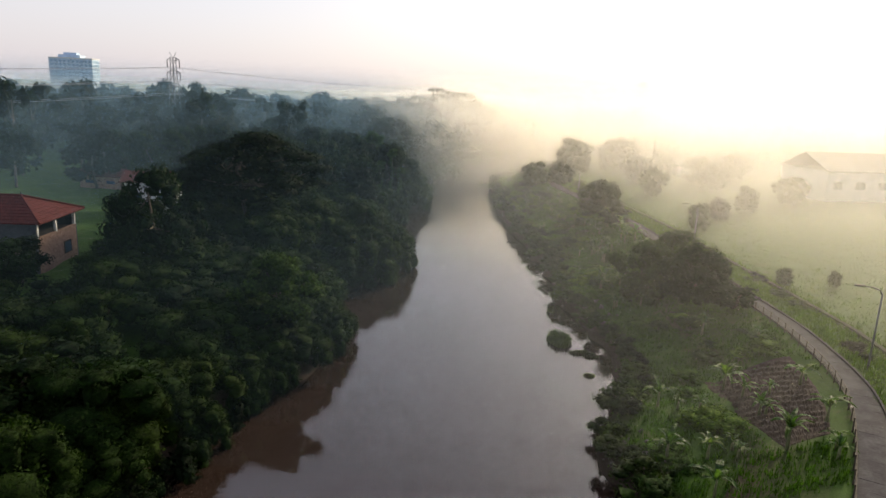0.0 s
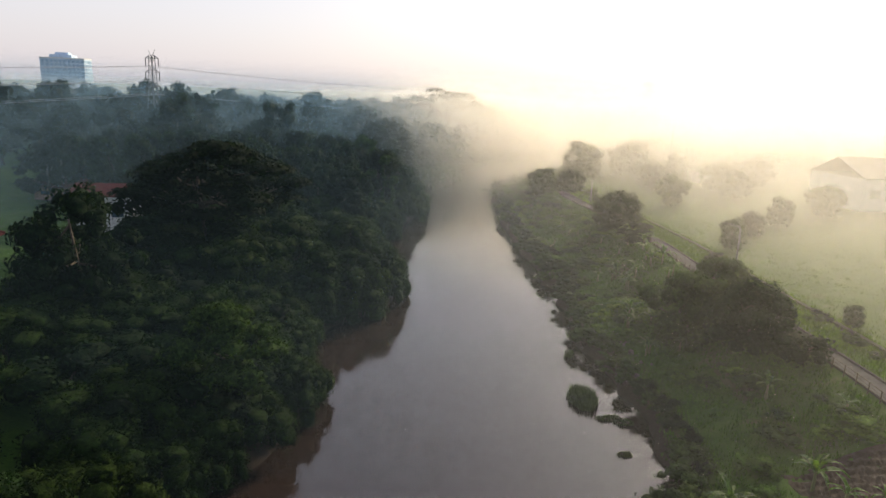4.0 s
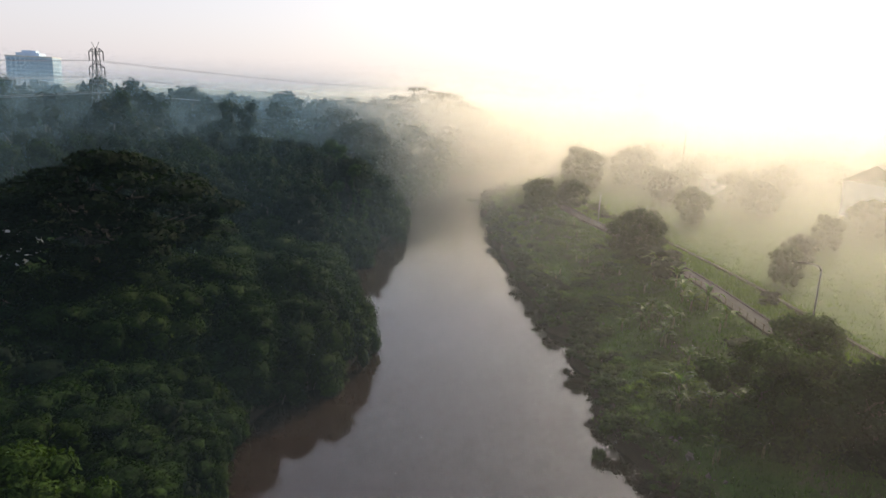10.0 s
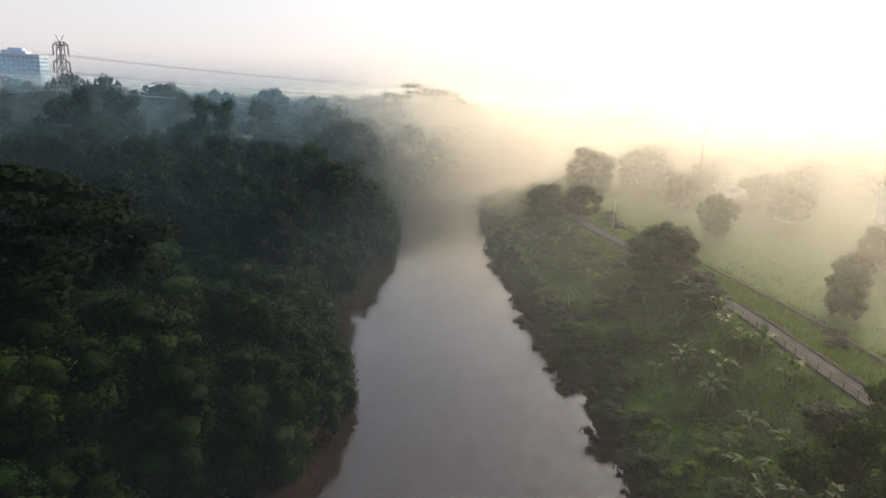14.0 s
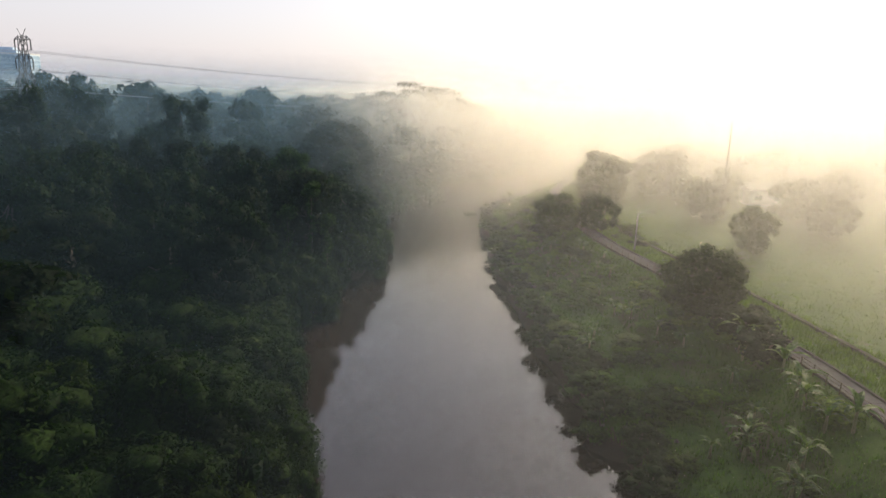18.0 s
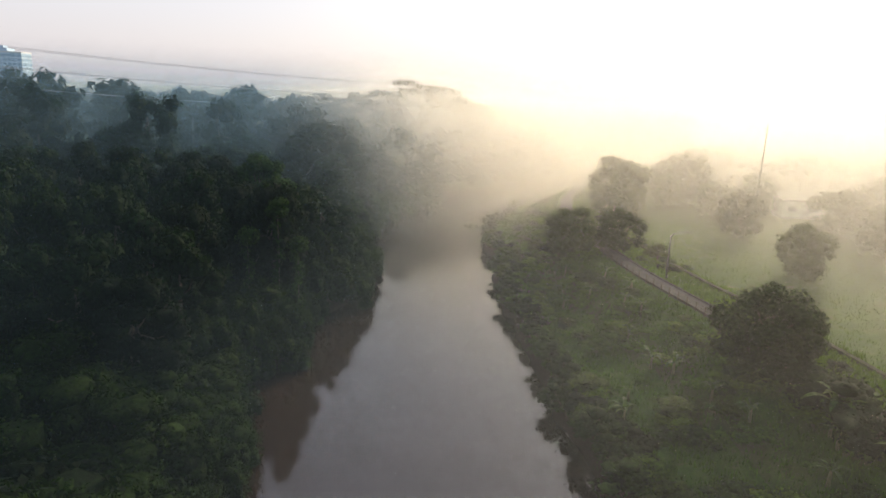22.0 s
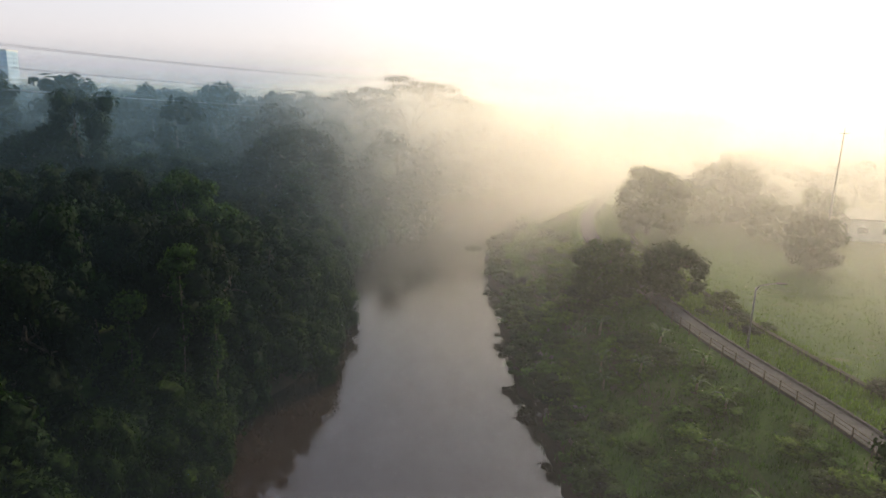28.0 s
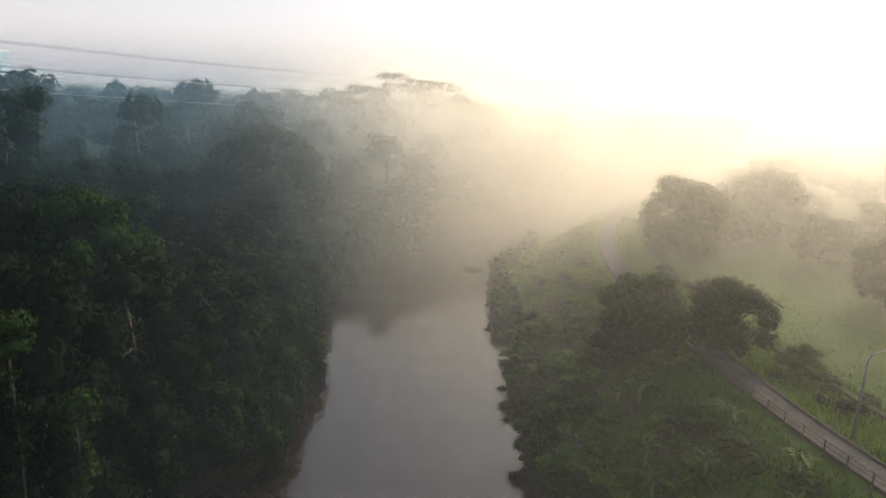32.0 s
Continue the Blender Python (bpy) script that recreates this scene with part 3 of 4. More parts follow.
def kind_umbrella(key, seed, per, size, mat):
    """A wide open parasol of small leaves on bare forking limbs."""
    rng = np.random.default_rng(seed)
    lobes = []
    for i in range(34):
        a = rng.uniform(0, 2 * np.pi)
        q = 6.4 * math.sqrt(rng.random())
        rr = rng.uniform(0.8, 1.5)
        lobes.append((q * math.cos(a), q * math.sin(a), 9.4 - 2.6 * (q / 6.4) ** 2 + rng.normal() * 0.3, rr, rr, rr * 0.25))
    s = Soup()
    s.tube([(0, 0, -0.5), (0.1, 0, 2.0), (0.2, 0.1, 4.5)], [0.5, 0.36, 0.3], 8)
    for i in range(9):
        a = 2 * np.pi * (i + rng.random() * 0.6) / 9
        e = np.array((3.0 * math.cos(a), 3.0 * math.sin(a), 7.0 + rng.normal() * 0.3))
        s.tube([(0.2, 0.1, 4.3), e * (0.5, 0.5, 1) - (0, 0, 1.0), e], [0.22, 0.15, 0.1], 5)
        near = sorted(lobes, key=lambda l: (l[0] - e[0]) ** 2 + (l[1] - e[1]) ** 2)[:4]
        for l in near:
            s.tube([e, (e + np.array(l[:3])) / 2 - (0, 0, 0.15), l[:3]], [0.09, 0.06, 0.03], 4)
    TYPES[key] = (s.mesh("trunk", BARK, True), crown_mesh("crown", rng, lobes, per, size, mat, 0.6, 0.1, 0.2, core=0))


def kind_dome(key, seed, per, size, mat):
    """A dense rounded heap of foliage that comes down to the ground."""
    rng = np.random.default_rng(seed)
    lobes = []
    for i in range(70):
        u = rng.normal(size=3)
        u[2] = abs(u[2]) * 1.1
        u /= np.linalg.norm(u)
        rr = rng.uniform(0.9, 1.5)
        lobes.append((u[0] * 4.2, u[1] * 4.2, 1.2 + u[2] * 7.6, rr, rr, rr * 0.85))
    TYPES[key] = (trunk_mesh(rng, 7.5, 0.35, lobes, 10), crown_mesh("crown", rng, lobes, per, size, mat, 0.5, 0.4, 0.06))


def kind_bamboo(key, seed, per, size, mat):
    """Arching bamboo: full rounded plumes that bow over and hang, on a sheaf of canes."""
    rng = np.random.default_rng(seed)
    lobes, canes = [], []
    for i in range(9):
        a = 2 * np.pi * (i * 0.382 + 0.1 * rng.random())
        q = 3.9 * math.sqrt((i + 0.2) / 9)
        z = 9.2 - 0.2 * q * q - rng.uniform(0, 2.2)
        rr = rng.uniform(1.3, 2.6)
        e = np.array((q * math.cos(a), q * math.sin(a), z - rr * 0.7))
        lobes.append((*e, rr, rr, rr * 0.85))
        lobes.append((e[0] * 1.2, e[1] * 1.2, e[2] - rr * 1.1, rr * 0.8, rr * 0.8, rr * 1.3))
        b = np.array((rng.normal() * 0.3, rng.normal() * 0.3, -0.3))
        if i % 2:
            canes.append(Soup().tube([b, b * 0.6 + e * (0.25, 0.25, 0.6), e * (0.7, 0.7, 1.0), e + (e[0] * 0.12, e[1] * 0.12, -0.3)], [0.09, 0.08, 0.06, 0.03], 5).mesh("cane", BAMBOO_POLE, True))
    TYPES[key] = (canes, crown_mesh("crown", rng, lobes, per, size, mat, 0.42, 0.7, 0.03, 0.7, 1, 0.6, (0.6, 0.92)))


def kind_shrub(key, seed, n, per, size, mat, droop=0.3):
    rng = np.random.default_rng(seed)
    lobes, stems = [], []
    for i in range(n):
        a = rng.uniform(0, 2 * np.pi)
        q = 3.6 * math.sqrt(rng.random())
        rr = rng.uniform(1.3, 2.3)
        z = max(rr * 0.5, 8.0 * (1 - (q / 4.6) ** 2) * rng.uniform(0.5, 1.0))
        lobes.append((q * math.cos(a), q * math.sin(a), z, rr, rr, rr * 0.8))
    for l in lobes[:3]:
        stems.append(Soup().tube([(0, 0, -0.6), np.array(l[:3]) * (0.4, 0.4, 0.6), l[:3]], [0.2, 0.15, 0.06], 5).mesh("stem", BARK, True))
    TYPES[key] = (stems, crown_mesh("crown", rng, lobes, per, size, mat, 0.5, droop, 0.06, 0.6, 1))


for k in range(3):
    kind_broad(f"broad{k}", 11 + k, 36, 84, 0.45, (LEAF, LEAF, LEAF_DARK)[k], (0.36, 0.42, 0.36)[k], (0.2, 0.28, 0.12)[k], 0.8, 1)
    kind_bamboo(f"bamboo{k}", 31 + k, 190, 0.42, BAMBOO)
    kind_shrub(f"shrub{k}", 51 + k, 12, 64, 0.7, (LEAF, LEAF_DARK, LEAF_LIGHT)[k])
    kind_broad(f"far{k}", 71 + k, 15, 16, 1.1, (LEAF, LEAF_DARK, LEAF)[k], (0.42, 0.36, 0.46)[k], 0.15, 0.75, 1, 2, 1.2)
kind_broad("bright", 91, 40, 170, 0.34, LEAF_LIGHT, 0.42, 0.28, 0.8, 1)
for k in range(2):
    kind_broad(f"spread{k}", 141 + k, 60, 90, 0.5, (LEAF_LIGHT, LEAF_MID)[k], 0.52, 0.12, 0.95, 1, 8, 1.15)
kind_layered("layered", 95, 170, 0.34, LEAF_DARK)
for k in range(2):
    kind_umbrella(f"umbrella{k}", 101 + k, 60, 0.3, LEAF_DARK)
for k in range(2):
    kind_shrub(f"mound{k}", 121 + k, 14, 46, 0.75, (LEAF_LIGHT, GRASS)[k], 0.8)
for k in range(2):
    kind_shrub(f"edge{k}", 125 + k, 12, 40, 0.8, (LEAF_LIGHT, LEAF_MID)[k], 0.6)
kind_dome("dome", 111, 70, 0.5, LEAF_DARK)

WORDS = {
    "broad": ("tree", "tall broadleaf tree with a dense dark green crown", "tree"),
    "spread": ("tree", "bushy spreading tree with a rounded green crown", "tree"),
    "bright": ("tree", "bushy tree with bright fresh green leaves", "tree"),
    "bamboo": ("bamboo_clump", "clump of green bamboo with arching drooping plumes", "bamboo"),
    "shrub": ("shrub", "dense leafy green riverside shrub", "shrub"),
    "mound": ("creeper_mound", "low mound of dense green creepers and weeds", "weeds"),
    "edge": ("creeper_mound", "dark green creepers hanging over the water edge", "weeds"),
    "far": ("tree", "misty dark green tree in the distant woods", "tree"),
    "layered": ("tree", "large tree with flat spreading tiers of dark leaves", "tree"),
    "umbrella": ("rain_tree", "wide umbrella-shaped rain tree with bare forking limbs", "tree"),
    "dome": ("tree", "huge rounded tree with a dense dark dome", "tree"),
}


def plant(key, x, y, tall, wide=None, label="", turn=None, group="", sink=0.0):
    """tall: metres above its own ground; wide: the crown's breadth where it differs from the kind's own."""
    name, words, cat = WORDS[key.rstrip("0123456789")]
    sz = tall / 10
    sx = sz if wide is None else wide / (13.5 if "spread" in key else 9.0)
    m = pose(x, y, ground_z(x, y) - sink, 0, 0, random.uniform(0, 360) if turn is None else turn) @ Matrix.Diagonal((sx, sx, sz, 1))
    ob = thing(name, label or words, cat, m, group)
    a, b = TYPES[key]
    if isinstance(a, list):
        for cane in a:
            part_me("cane" if "bamboo" in key else "stem", cane, ob)
    else:
        part_me("trunk", a, ob)
    part_me("crown", b, ob)
    return ob


rng = np.random.default_rng(5)
random.seed(5)
# the great trees of the west bank
plant("layered", -23.0, 80, 13.6, 17, "large dark tree with flat spreading leaf tiers", 40)
plant("layered", -30.5, 92, 11.5, 13, turn=100)
plant("broad1", -26.5, 59.5, 11.7, 9.0, "tall leafy tree rising from the bank thicket")
plant("broad0", -27.5, 72, 7.5, 8)
plant("bright", -12.6, 51.2, 7.6, 7.0, turn=10)
plant("bright", -14.4, 138.5, 11.4, 7.5, "tall tree with a bright sunlit yellow-green crown", 70)
plant("broad2", -11.6, 127, 10.2, 7.0, "tall vine-draped tree on the river bank", 10)
plant("dome", -14.8, 182.5, 13.4, 15.0, turn=0)
plant("dome", -13.4, 210, 13.0, 10.5, turn=60)
plant("broad1", -39.2, 172, 16.6, 12)
plant("broad0", -43, 168, 12.2, 11)
plant("broad1", -76, 210, 17.4, 13, "tall rounded tree standing over the distant woods")
plant("broad0", -56.7, 154.4, 17.4, 9.5, "tall rounded tree standing over the distant woods")
plant("umbrella0", 0, 238, 20.8, 20, turn=20)
plant("umbrella1", -16, 242, 17.8, 15)
plant("umbrella0", -27, 247, 16.9, 13)
plant("umbrella1", 15, 240, 16.2, 12)
plant("umbrella1", 27, 262, 15.3, 12)
plant("umbrella0", 45, 312, 15, 12)


for x, y, h, w in ((-36.5, 51.5, 5.4, 7), (-41, 53.5, 5.2, 7), (-45.5, 55, 5.2, 7), (-38.5, 57.5, 4.6, 6), (-50, 54, 5.4, 7)):
    plant(f"broad{int(-x) % 3}", x, y, h, w, "leafy tree in front of the plastered house")


def vine_curtain(x, y, z0, z1, label):
    """A strip of creeper leaves that hangs from a crown down to the bushes."""
    r = np.random.default_rng(int(z1 * 31))
    g = thing("vine", label, "creeper", pose(x, y, z0))
    h = z1 - z0
    lobes = []
    for k in range(16):
        z = h * (k + 0.5) / 16
        w = 0.32 + 0.2 * math.sin(k * 1.7) ** 2 + (0.5 if k > 13 else 0.0)
        lobes.append((0.25 * math.sin(k * 0.9), 0.2 * math.cos(k * 0.7), z, w, w, 0.5))
    part_me("stem", Soup().tube([(0, 0, -0.4), (0.15, 0, h * 0.5), (0, 0, h)], [0.06, 0.05, 0.04], 5).mesh("stem", BARK, True), g)
    part_me("foliage", crown_mesh("foliage", r, lobes, 60, 0.24, LEAF_LIGHT, 0.6, 0.7, 0.05, 0.8, 1, 0.6, (0.5, 0.8)), g)


for x, y, z0, z1 in ((-9.2, 122.6, 2.5, 13.2), (-7.8, 124.0, 2.2, 9.5), (-11.2, 120.4, 2.6, 11.0)):
    vine_curtain(x, y, z0, z1, "bright green creeper hanging from a bank tree")


def in_clearing(x, y):
    return (x < -34 and 50 < y < 76) or (x < -37 and 76 <= y < 112)


def scatter(x0, x1, y0, y1, step, keys, tall, grow=1.0, edge=1.0, group=""):
    y = y0
    while y < y1:
        x = x0 + rng.uniform(0, step)
        while x < x1:
            px, py = x + rng.uniform(-0.4, 0.4) * step, y + rng.uniform(-0.4, 0.4) * step
            if px < left_edge(py) - edge and not in_clearing(px, py):
                h = rng.uniform(*tall)
                k = keys[rng.integers(len(keys))]
                plant(k, px, py, h, h * grow * rng.uniform(0.85, 1.2) * 0.9, group=group)
            x += step
        y += step


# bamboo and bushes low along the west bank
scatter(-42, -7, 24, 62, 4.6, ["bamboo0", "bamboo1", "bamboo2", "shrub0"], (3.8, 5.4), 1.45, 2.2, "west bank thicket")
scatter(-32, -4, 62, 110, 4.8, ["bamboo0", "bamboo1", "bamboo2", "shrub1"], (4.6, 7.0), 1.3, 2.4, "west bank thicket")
EDGE_Y, EDGE_H = [20, 50, 58, 74, 79, 94, 98, 110, 116, 145, 160, 200], [3.6, 4.4, 4.6, 5.2, 7.4, 7.4, 5.0, 5.6, 8.2, 8.0, 6.0, 6.0]
for y in np.arange(23, 205, 2.2):   # foliage that leans out over the water and hides the bank
    x = float(left_edge(y)) + rng.uniform(-0.9, 0.1)
    h = float(np.interp(y, EDGE_Y, EDGE_H)) * rng.uniform(0.65, 1.05)
    plant(("shrub0", "shrub1", "bamboo1", "bamboo2", "bamboo0")[rng.integers(5)], x, y, h + 0.6, min(h, 5.2) * rng.uniform(0.8, 1.05), "leafy growth overhanging the brown water", group="west water edge", sink=0.9)
for y in np.arange(24, 200, 3.6):
    x = float(left_edge(y)) - rng.uniform(2.4, 4.2)
    h = rng.uniform(3.6, 5.4)
    plant(("bamboo0", "shrub0", "bamboo2", "shrub1")[rng.integers(4)], x, y, h, h * 1.15, "dense thicket growing on the wooded bank", group="west bank thicket")
for y in np.arange(24, 198, 3.3):
    x = float(left_edge(y)) - rng.uniform(1.0, 2.6)
    h = rng.uniform(2.6, 4.2)
    plant(("bamboo1", "bamboo2", "bamboo0")[rng.integers(3)], x, y, h, h * 1.35, "dense low growth on the wooded bank", group="west bank thicket")
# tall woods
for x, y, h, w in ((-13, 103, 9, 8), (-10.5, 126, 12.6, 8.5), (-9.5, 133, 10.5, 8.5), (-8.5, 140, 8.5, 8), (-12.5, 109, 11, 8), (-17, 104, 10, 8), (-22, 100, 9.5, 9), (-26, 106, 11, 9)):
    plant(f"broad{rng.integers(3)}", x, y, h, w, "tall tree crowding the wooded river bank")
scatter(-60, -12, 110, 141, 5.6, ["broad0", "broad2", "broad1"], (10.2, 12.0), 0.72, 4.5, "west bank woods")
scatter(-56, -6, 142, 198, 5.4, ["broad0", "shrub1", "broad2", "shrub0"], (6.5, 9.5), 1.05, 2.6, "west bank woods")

for y in np.arange(104, 200, 5.0):
    x = float(left_edge(y)) - rng.uniform(3, 7)
    h = rng.uniform(4.2, 6.5)
    plant(f"shrub{rng.integers(2)}", x, y, h, h * 1.15, "dense undergrowth on the wooded bank", group="west bank undergrowth")

for y in np.arange(199, 236, 4.5):
    plant(f"broad{rng.integers(3)}", float(left_edge(y)) - rng.uniform(2.5, 5), y, rng.uniform(6.5, 9), 8.5, "misty tree along the bend of the river")

# the distant woods, one mass
FAR = []


def far_tree(key, x, y, tall, wide):
    FAR.append((key, x, y, tall, wide))


def far_scatter(x0, x1, y0, y1, step, tall, grow=1.0, west=True):
    for y in np.arange(y0, y1, step):
        for x in np.arange(x0, x1, step):
            px, py = x + rng.uniform(-0.45, 0.45) * step, y + rng.uniform(-0.45, 0.45) * step
            ok = px < left_edge(py) - 5 if west else px > right_edge(py) + 12
            h = rng.uniform(*tall)
            if ok and not in_clearing(px, py):
                far_tree(f"far{rng.integers(3)}", px, py, h, h * grow * rng.uniform(0.8, 1.2))


far_scatter(-150, -58, 78, 140, 13, (8, 11.5), 1.05)
far_scatter(-150, -58, 143, 200, 13, (12, 19), 0.8)
far_scatter(-190, -30, 202, 262, 14, (13.0, 20.5), 0.8)
far_scatter(-30, 60, 202, 262, 14, (12.0, 16.0), 0.95)
far_scatter(-230, 110, 275, 345, 17, (13, 16.5), 1.05)
far_scatter(60, 190, 200, 262, 12, (7, 10), 1.05, False)
far_scatter(60, 330, 270, 420, 20, (8, 13), 1.2, False)
far_scatter(92, 190, 128, 196, 13, (6, 9), 1.05, False)
far_scatter(-330, -230, 200, 420, 20, (10, 15), 1.3)
far_scatter(-460, 60, 370, 560, 34, (12, 15), 1.5)
FAR = [t for t in FAR if not (72 < t[1] < 122 and 132 < t[2] < 168)]


def build_far_woods():
    packs = {}
    for key in ("far0", "far1", "far2"):
        for i in (0, 1):
            me = TYPES[key][i]
            co = np.empty(len(me.vertices) * 3, np.float32)
            me.vertices.foreach_get("co", co)
            packs[key, i] = co.reshape(-1, 3), [tuple(p.vertices) for p in me.polygons]
    for i, name, mat in ((1, "distant_woods", LEAF_DARK), (0, "distant_trunks", BARK)):
        vs, fs, ns, n0 = [], [], [], 0
        r = np.random.default_rng(77)
        for key, x, y, tall, wide in FAR:
            v, f = packs[key, i]
            a = r.uniform(0, 6.28)
            c, s = math.cos(a), math.sin(a)
            sx, sz = wide / 9, tall / 10
            vs.append(np.c_[(v[:, 0] * c - v[:, 1] * s) * sx + x, (v[:, 0] * s + v[:, 1] * c) * sx + y, v[:, 2] * sz + ground_z(x, y)])
            if i:
                q = NORMALS[TYPES[key][1].name]
                ns.append(np.c_[q[:, 0] * c - q[:, 1] * s, q[:, 0] * s + q[:, 1] * c, q[:, 2]])
            fs += [tuple(j + n0 for j in q) for q in f]
            n0 += len(v)
        me = mesh_of(name, np.concatenate(vs), fs, mat, True)
        if i:
            me.normals_split_custom_set_from_vertices(np.concatenate(ns).tolist())
        ob = new(name, me)
        tagged(ob, "dark misty woods stretching along the horizon" if i else "dim trunks of the distant misty woods", "woods", kind="stuff")


build_far_woods()

# east bank
plant("spread0", 23.8, 68, 7.4, 11, "bushy tree between the river and the footpath", sink=0.9)
plant("spread1", 27.0, 63.0, 6.6, 9, "bushy tree between the river and the footpath", sink=0.9)
plant("spread0", 28.3, 73, 5.6, 7.5, "bushy tree between the river and the footpath", sink=0.9)
plant("spread1", 27.6, 109.5, 6.6, 9.5, "rounded tree beside the footpath", sink=0.9)
plant("spread0", 21.0, 144, 6.0, 9, "spreading tree beside the footpath")
plant("spread1", 26.0, 142.5, 5.4, 7.5, "spreading tree beside the footpath")
plant("spread0", 34.5, 175, 9.2, 14, "wide misty tree by the bend of the path")
plant("spread1", 50, 187, 9.4, 15, "wide misty tree by the bend of the path")
plant("bright", 29.9, 139.7, 2.0, 3.0, "small round yellow-green bush by the path")
for x, y, h, w in ((44, 135, 6, 8), (61, 147, 6.5, 9), (47, 157, 6.5, 8), (63, 161, 7, 10), (50, 173, 6, 9), (58, 176, 7, 9), (46, 183, 6.5, 8), (70, 130, 6, 9), (75, 170, 8, 11), (38, 67, 2.2, 2.5), (44, 68, 1.8, 2), (40, 98, 4.5, 5), (47, 108, 4, 5), (56, 118, 5, 6)):
    plant(f"spread{int(x) % 2}", x, y, h, w, "misty rounded tree on the grass field")
for x, y, h, w in ((27.6, 98.5, 3.0, 4.5), (28.0, 102, 3.4, 5), (27.2, 106, 3.0, 4.5), (26.9, 110, 3.2, 4.5), (28.8, 58, 3.2, 5), (28.5, 73, 3.4, 5.5), (26.5, 77, 2.4, 4), (19.5, 145, 3.2, 5), (24.6, 152, 2.6, 4)):
    plant("shrub0", x, y, h, w, "tall leafy bush hiding the footpath")
for y in np.arange(31, 196, 2.9):
    x = float(right_edge(y)) + rng.uniform(0.9, 2.2)
    h = rng.uniform(0.9, 2.0)
    if 60 < y < 72 or 91 < y < 97 or 132 < y < 139:   # bare eroded bank
        continue
    plant(f"shrub{rng.integers(3)}", x, y, h, h * rng.uniform(1.3, 2.0), "low dense bush at the water's edge", group="east water edge", sink=0.15)
for i in range(210):
    y = rng.uniform(32, 190) if i < 150 else rng.uniform(98, 160)
    a, b = float(right_edge(y)) + 2, float(path_x(y)) - 2.2
    x = rng.uniform(a, b)
    if 21 < x < 30 and 32 < y < 47:
        continue
    h = rng.uniform(0.6, 1.5)
    plant(("mound0", "mound1", "mound1")[i % 3], x, y, h, h * rng.uniform(1.8, 3.2), group="terrace bushes", sink=0.15)
for i in range(30):
    y = rng.uniform(44, 190)
    x = float(path_x(y)) + rng.uniform(2.2, 6.4)
    h = rng.uniform(0.7, 1.6)
    plant(f"shrub{rng.integers(3)}", x, y, h, h * 1.5, "low leafy bush between path and field", group="verge bushes", sink=0.1)


# banana plants
def banana_leaf(rng, L):
    n = 7
    t = np.linspace(0, 1, n)
    mid = np.c_[L * (t - 0.12 * t**2), 0 * t, L * (0.75 * t - 0.85 * t**2)]
    w = 0.13 * L * np.sin(np.pi * np.clip(t * 0.95 + 0.05, 0, 1)) ** 0.6 * (t > 0.12) + 0.02
    v = np.concatenate([mid + np.c_[0 * t, w, 0.25 * w], mid, mid + np.c_[0 * t, -w, 0.25 * w]])
    v += rng.normal(size=v.shape) * 0.012 * L
    f = [[i, i + 1, n + i + 1, n + i] for i in range(n - 1)] + [[n + i, n + i + 1, 2 * n + i + 1, 2 * n + i] for i in range(n - 1)]
    return mesh_of("leaf", v, f, BANANA)


brng = np.random.default_rng(8)
BLADES = [banana_leaf(brng, 1.0) for _ in range(4)]
BSTEM = Soup().tube([(0, 0, -0.2), (0, 0, 0.5), (0.02, 0, 1.0)], [0.12, 0.09, 0.06], 7).mesh("stem", STEM, True)


def banana(x, y, tall):
    g = thing("banana_plant", "young banana plant with broad arching leaves", "banana plant", pose(x, y, ground_z(x, y)), group="terrace bananas")
    part_me("stem", BSTEM, g, at=Matrix.Diagonal((1, 1, tall * 0.55, 1)))
    k = int(brng.integers(7, 10))
    for i in range(k):
        L = tall * brng.uniform(0.55, 0.85)
        el = brng.uniform(0, 55)
        part_me("leaf", BLADES[i % 4], g, at=pose(0, 0, tall * (0.42 + 0.1 * i / k), 0, -el, 360 * i / k + brng.uniform(-20, 20)) @ Matrix.Diagonal((L, L * 0.62, L, 1)))


for x, y, h in ((17.2, 42.6, 2.4), (15.6, 35.5, 2.4), (22.5, 44.1, 2.6), (26.5, 41.2, 2.0), (25.0, 35.2, 2.2), (21.8, 33.4, 2.6), (16.8, 31.0, 2.6), (27.6, 50.2, 1.6), (24.9, 55.0, 2.2), (22.7, 38.8, 1.6),
                (19.6, 41.0, 1.5), (22.6, 89.5, 2.4), (26.6, 91.3, 2.4), (27.6, 88.0, 2.6), (27.4, 83.5, 2.3), (20.0, 73.6, 2.8), (23.4, 75.8, 2.2), (23.5, 70.4, 2.4), (21.7, 72.0, 2.0), (27.2, 101.1, 2.8),
                (27.5, 95.7, 2.6), (27.1, 93.0, 2.6), (22.6, 89.8, 2.6), (22.2, 112.2, 1.8), (22.9, 107.1, 1.8), (24.1, 86.5, 2.4), (19.3, 138.5, 2.0), (20.1, 130.1, 1.9), (21.0, 119.5, 1.4), (23.0, 123.0, 1.5)):
    banana(x, y, h)


def more_bananas():
    r = np.random.default_rng(77)
    for y0, y1, x0, x1, n in ((29, 46, 17, 24.5, 9), (66, 80, 19, 28, 14), (82, 104, 20, 28.5, 14), (104, 140, 17, 25, 12)):
        for i in range(n):
            banana(r.uniform(x0, x1), r.uniform(y0, y1), r.uniform(1.1, 2.1))


more_bananas()


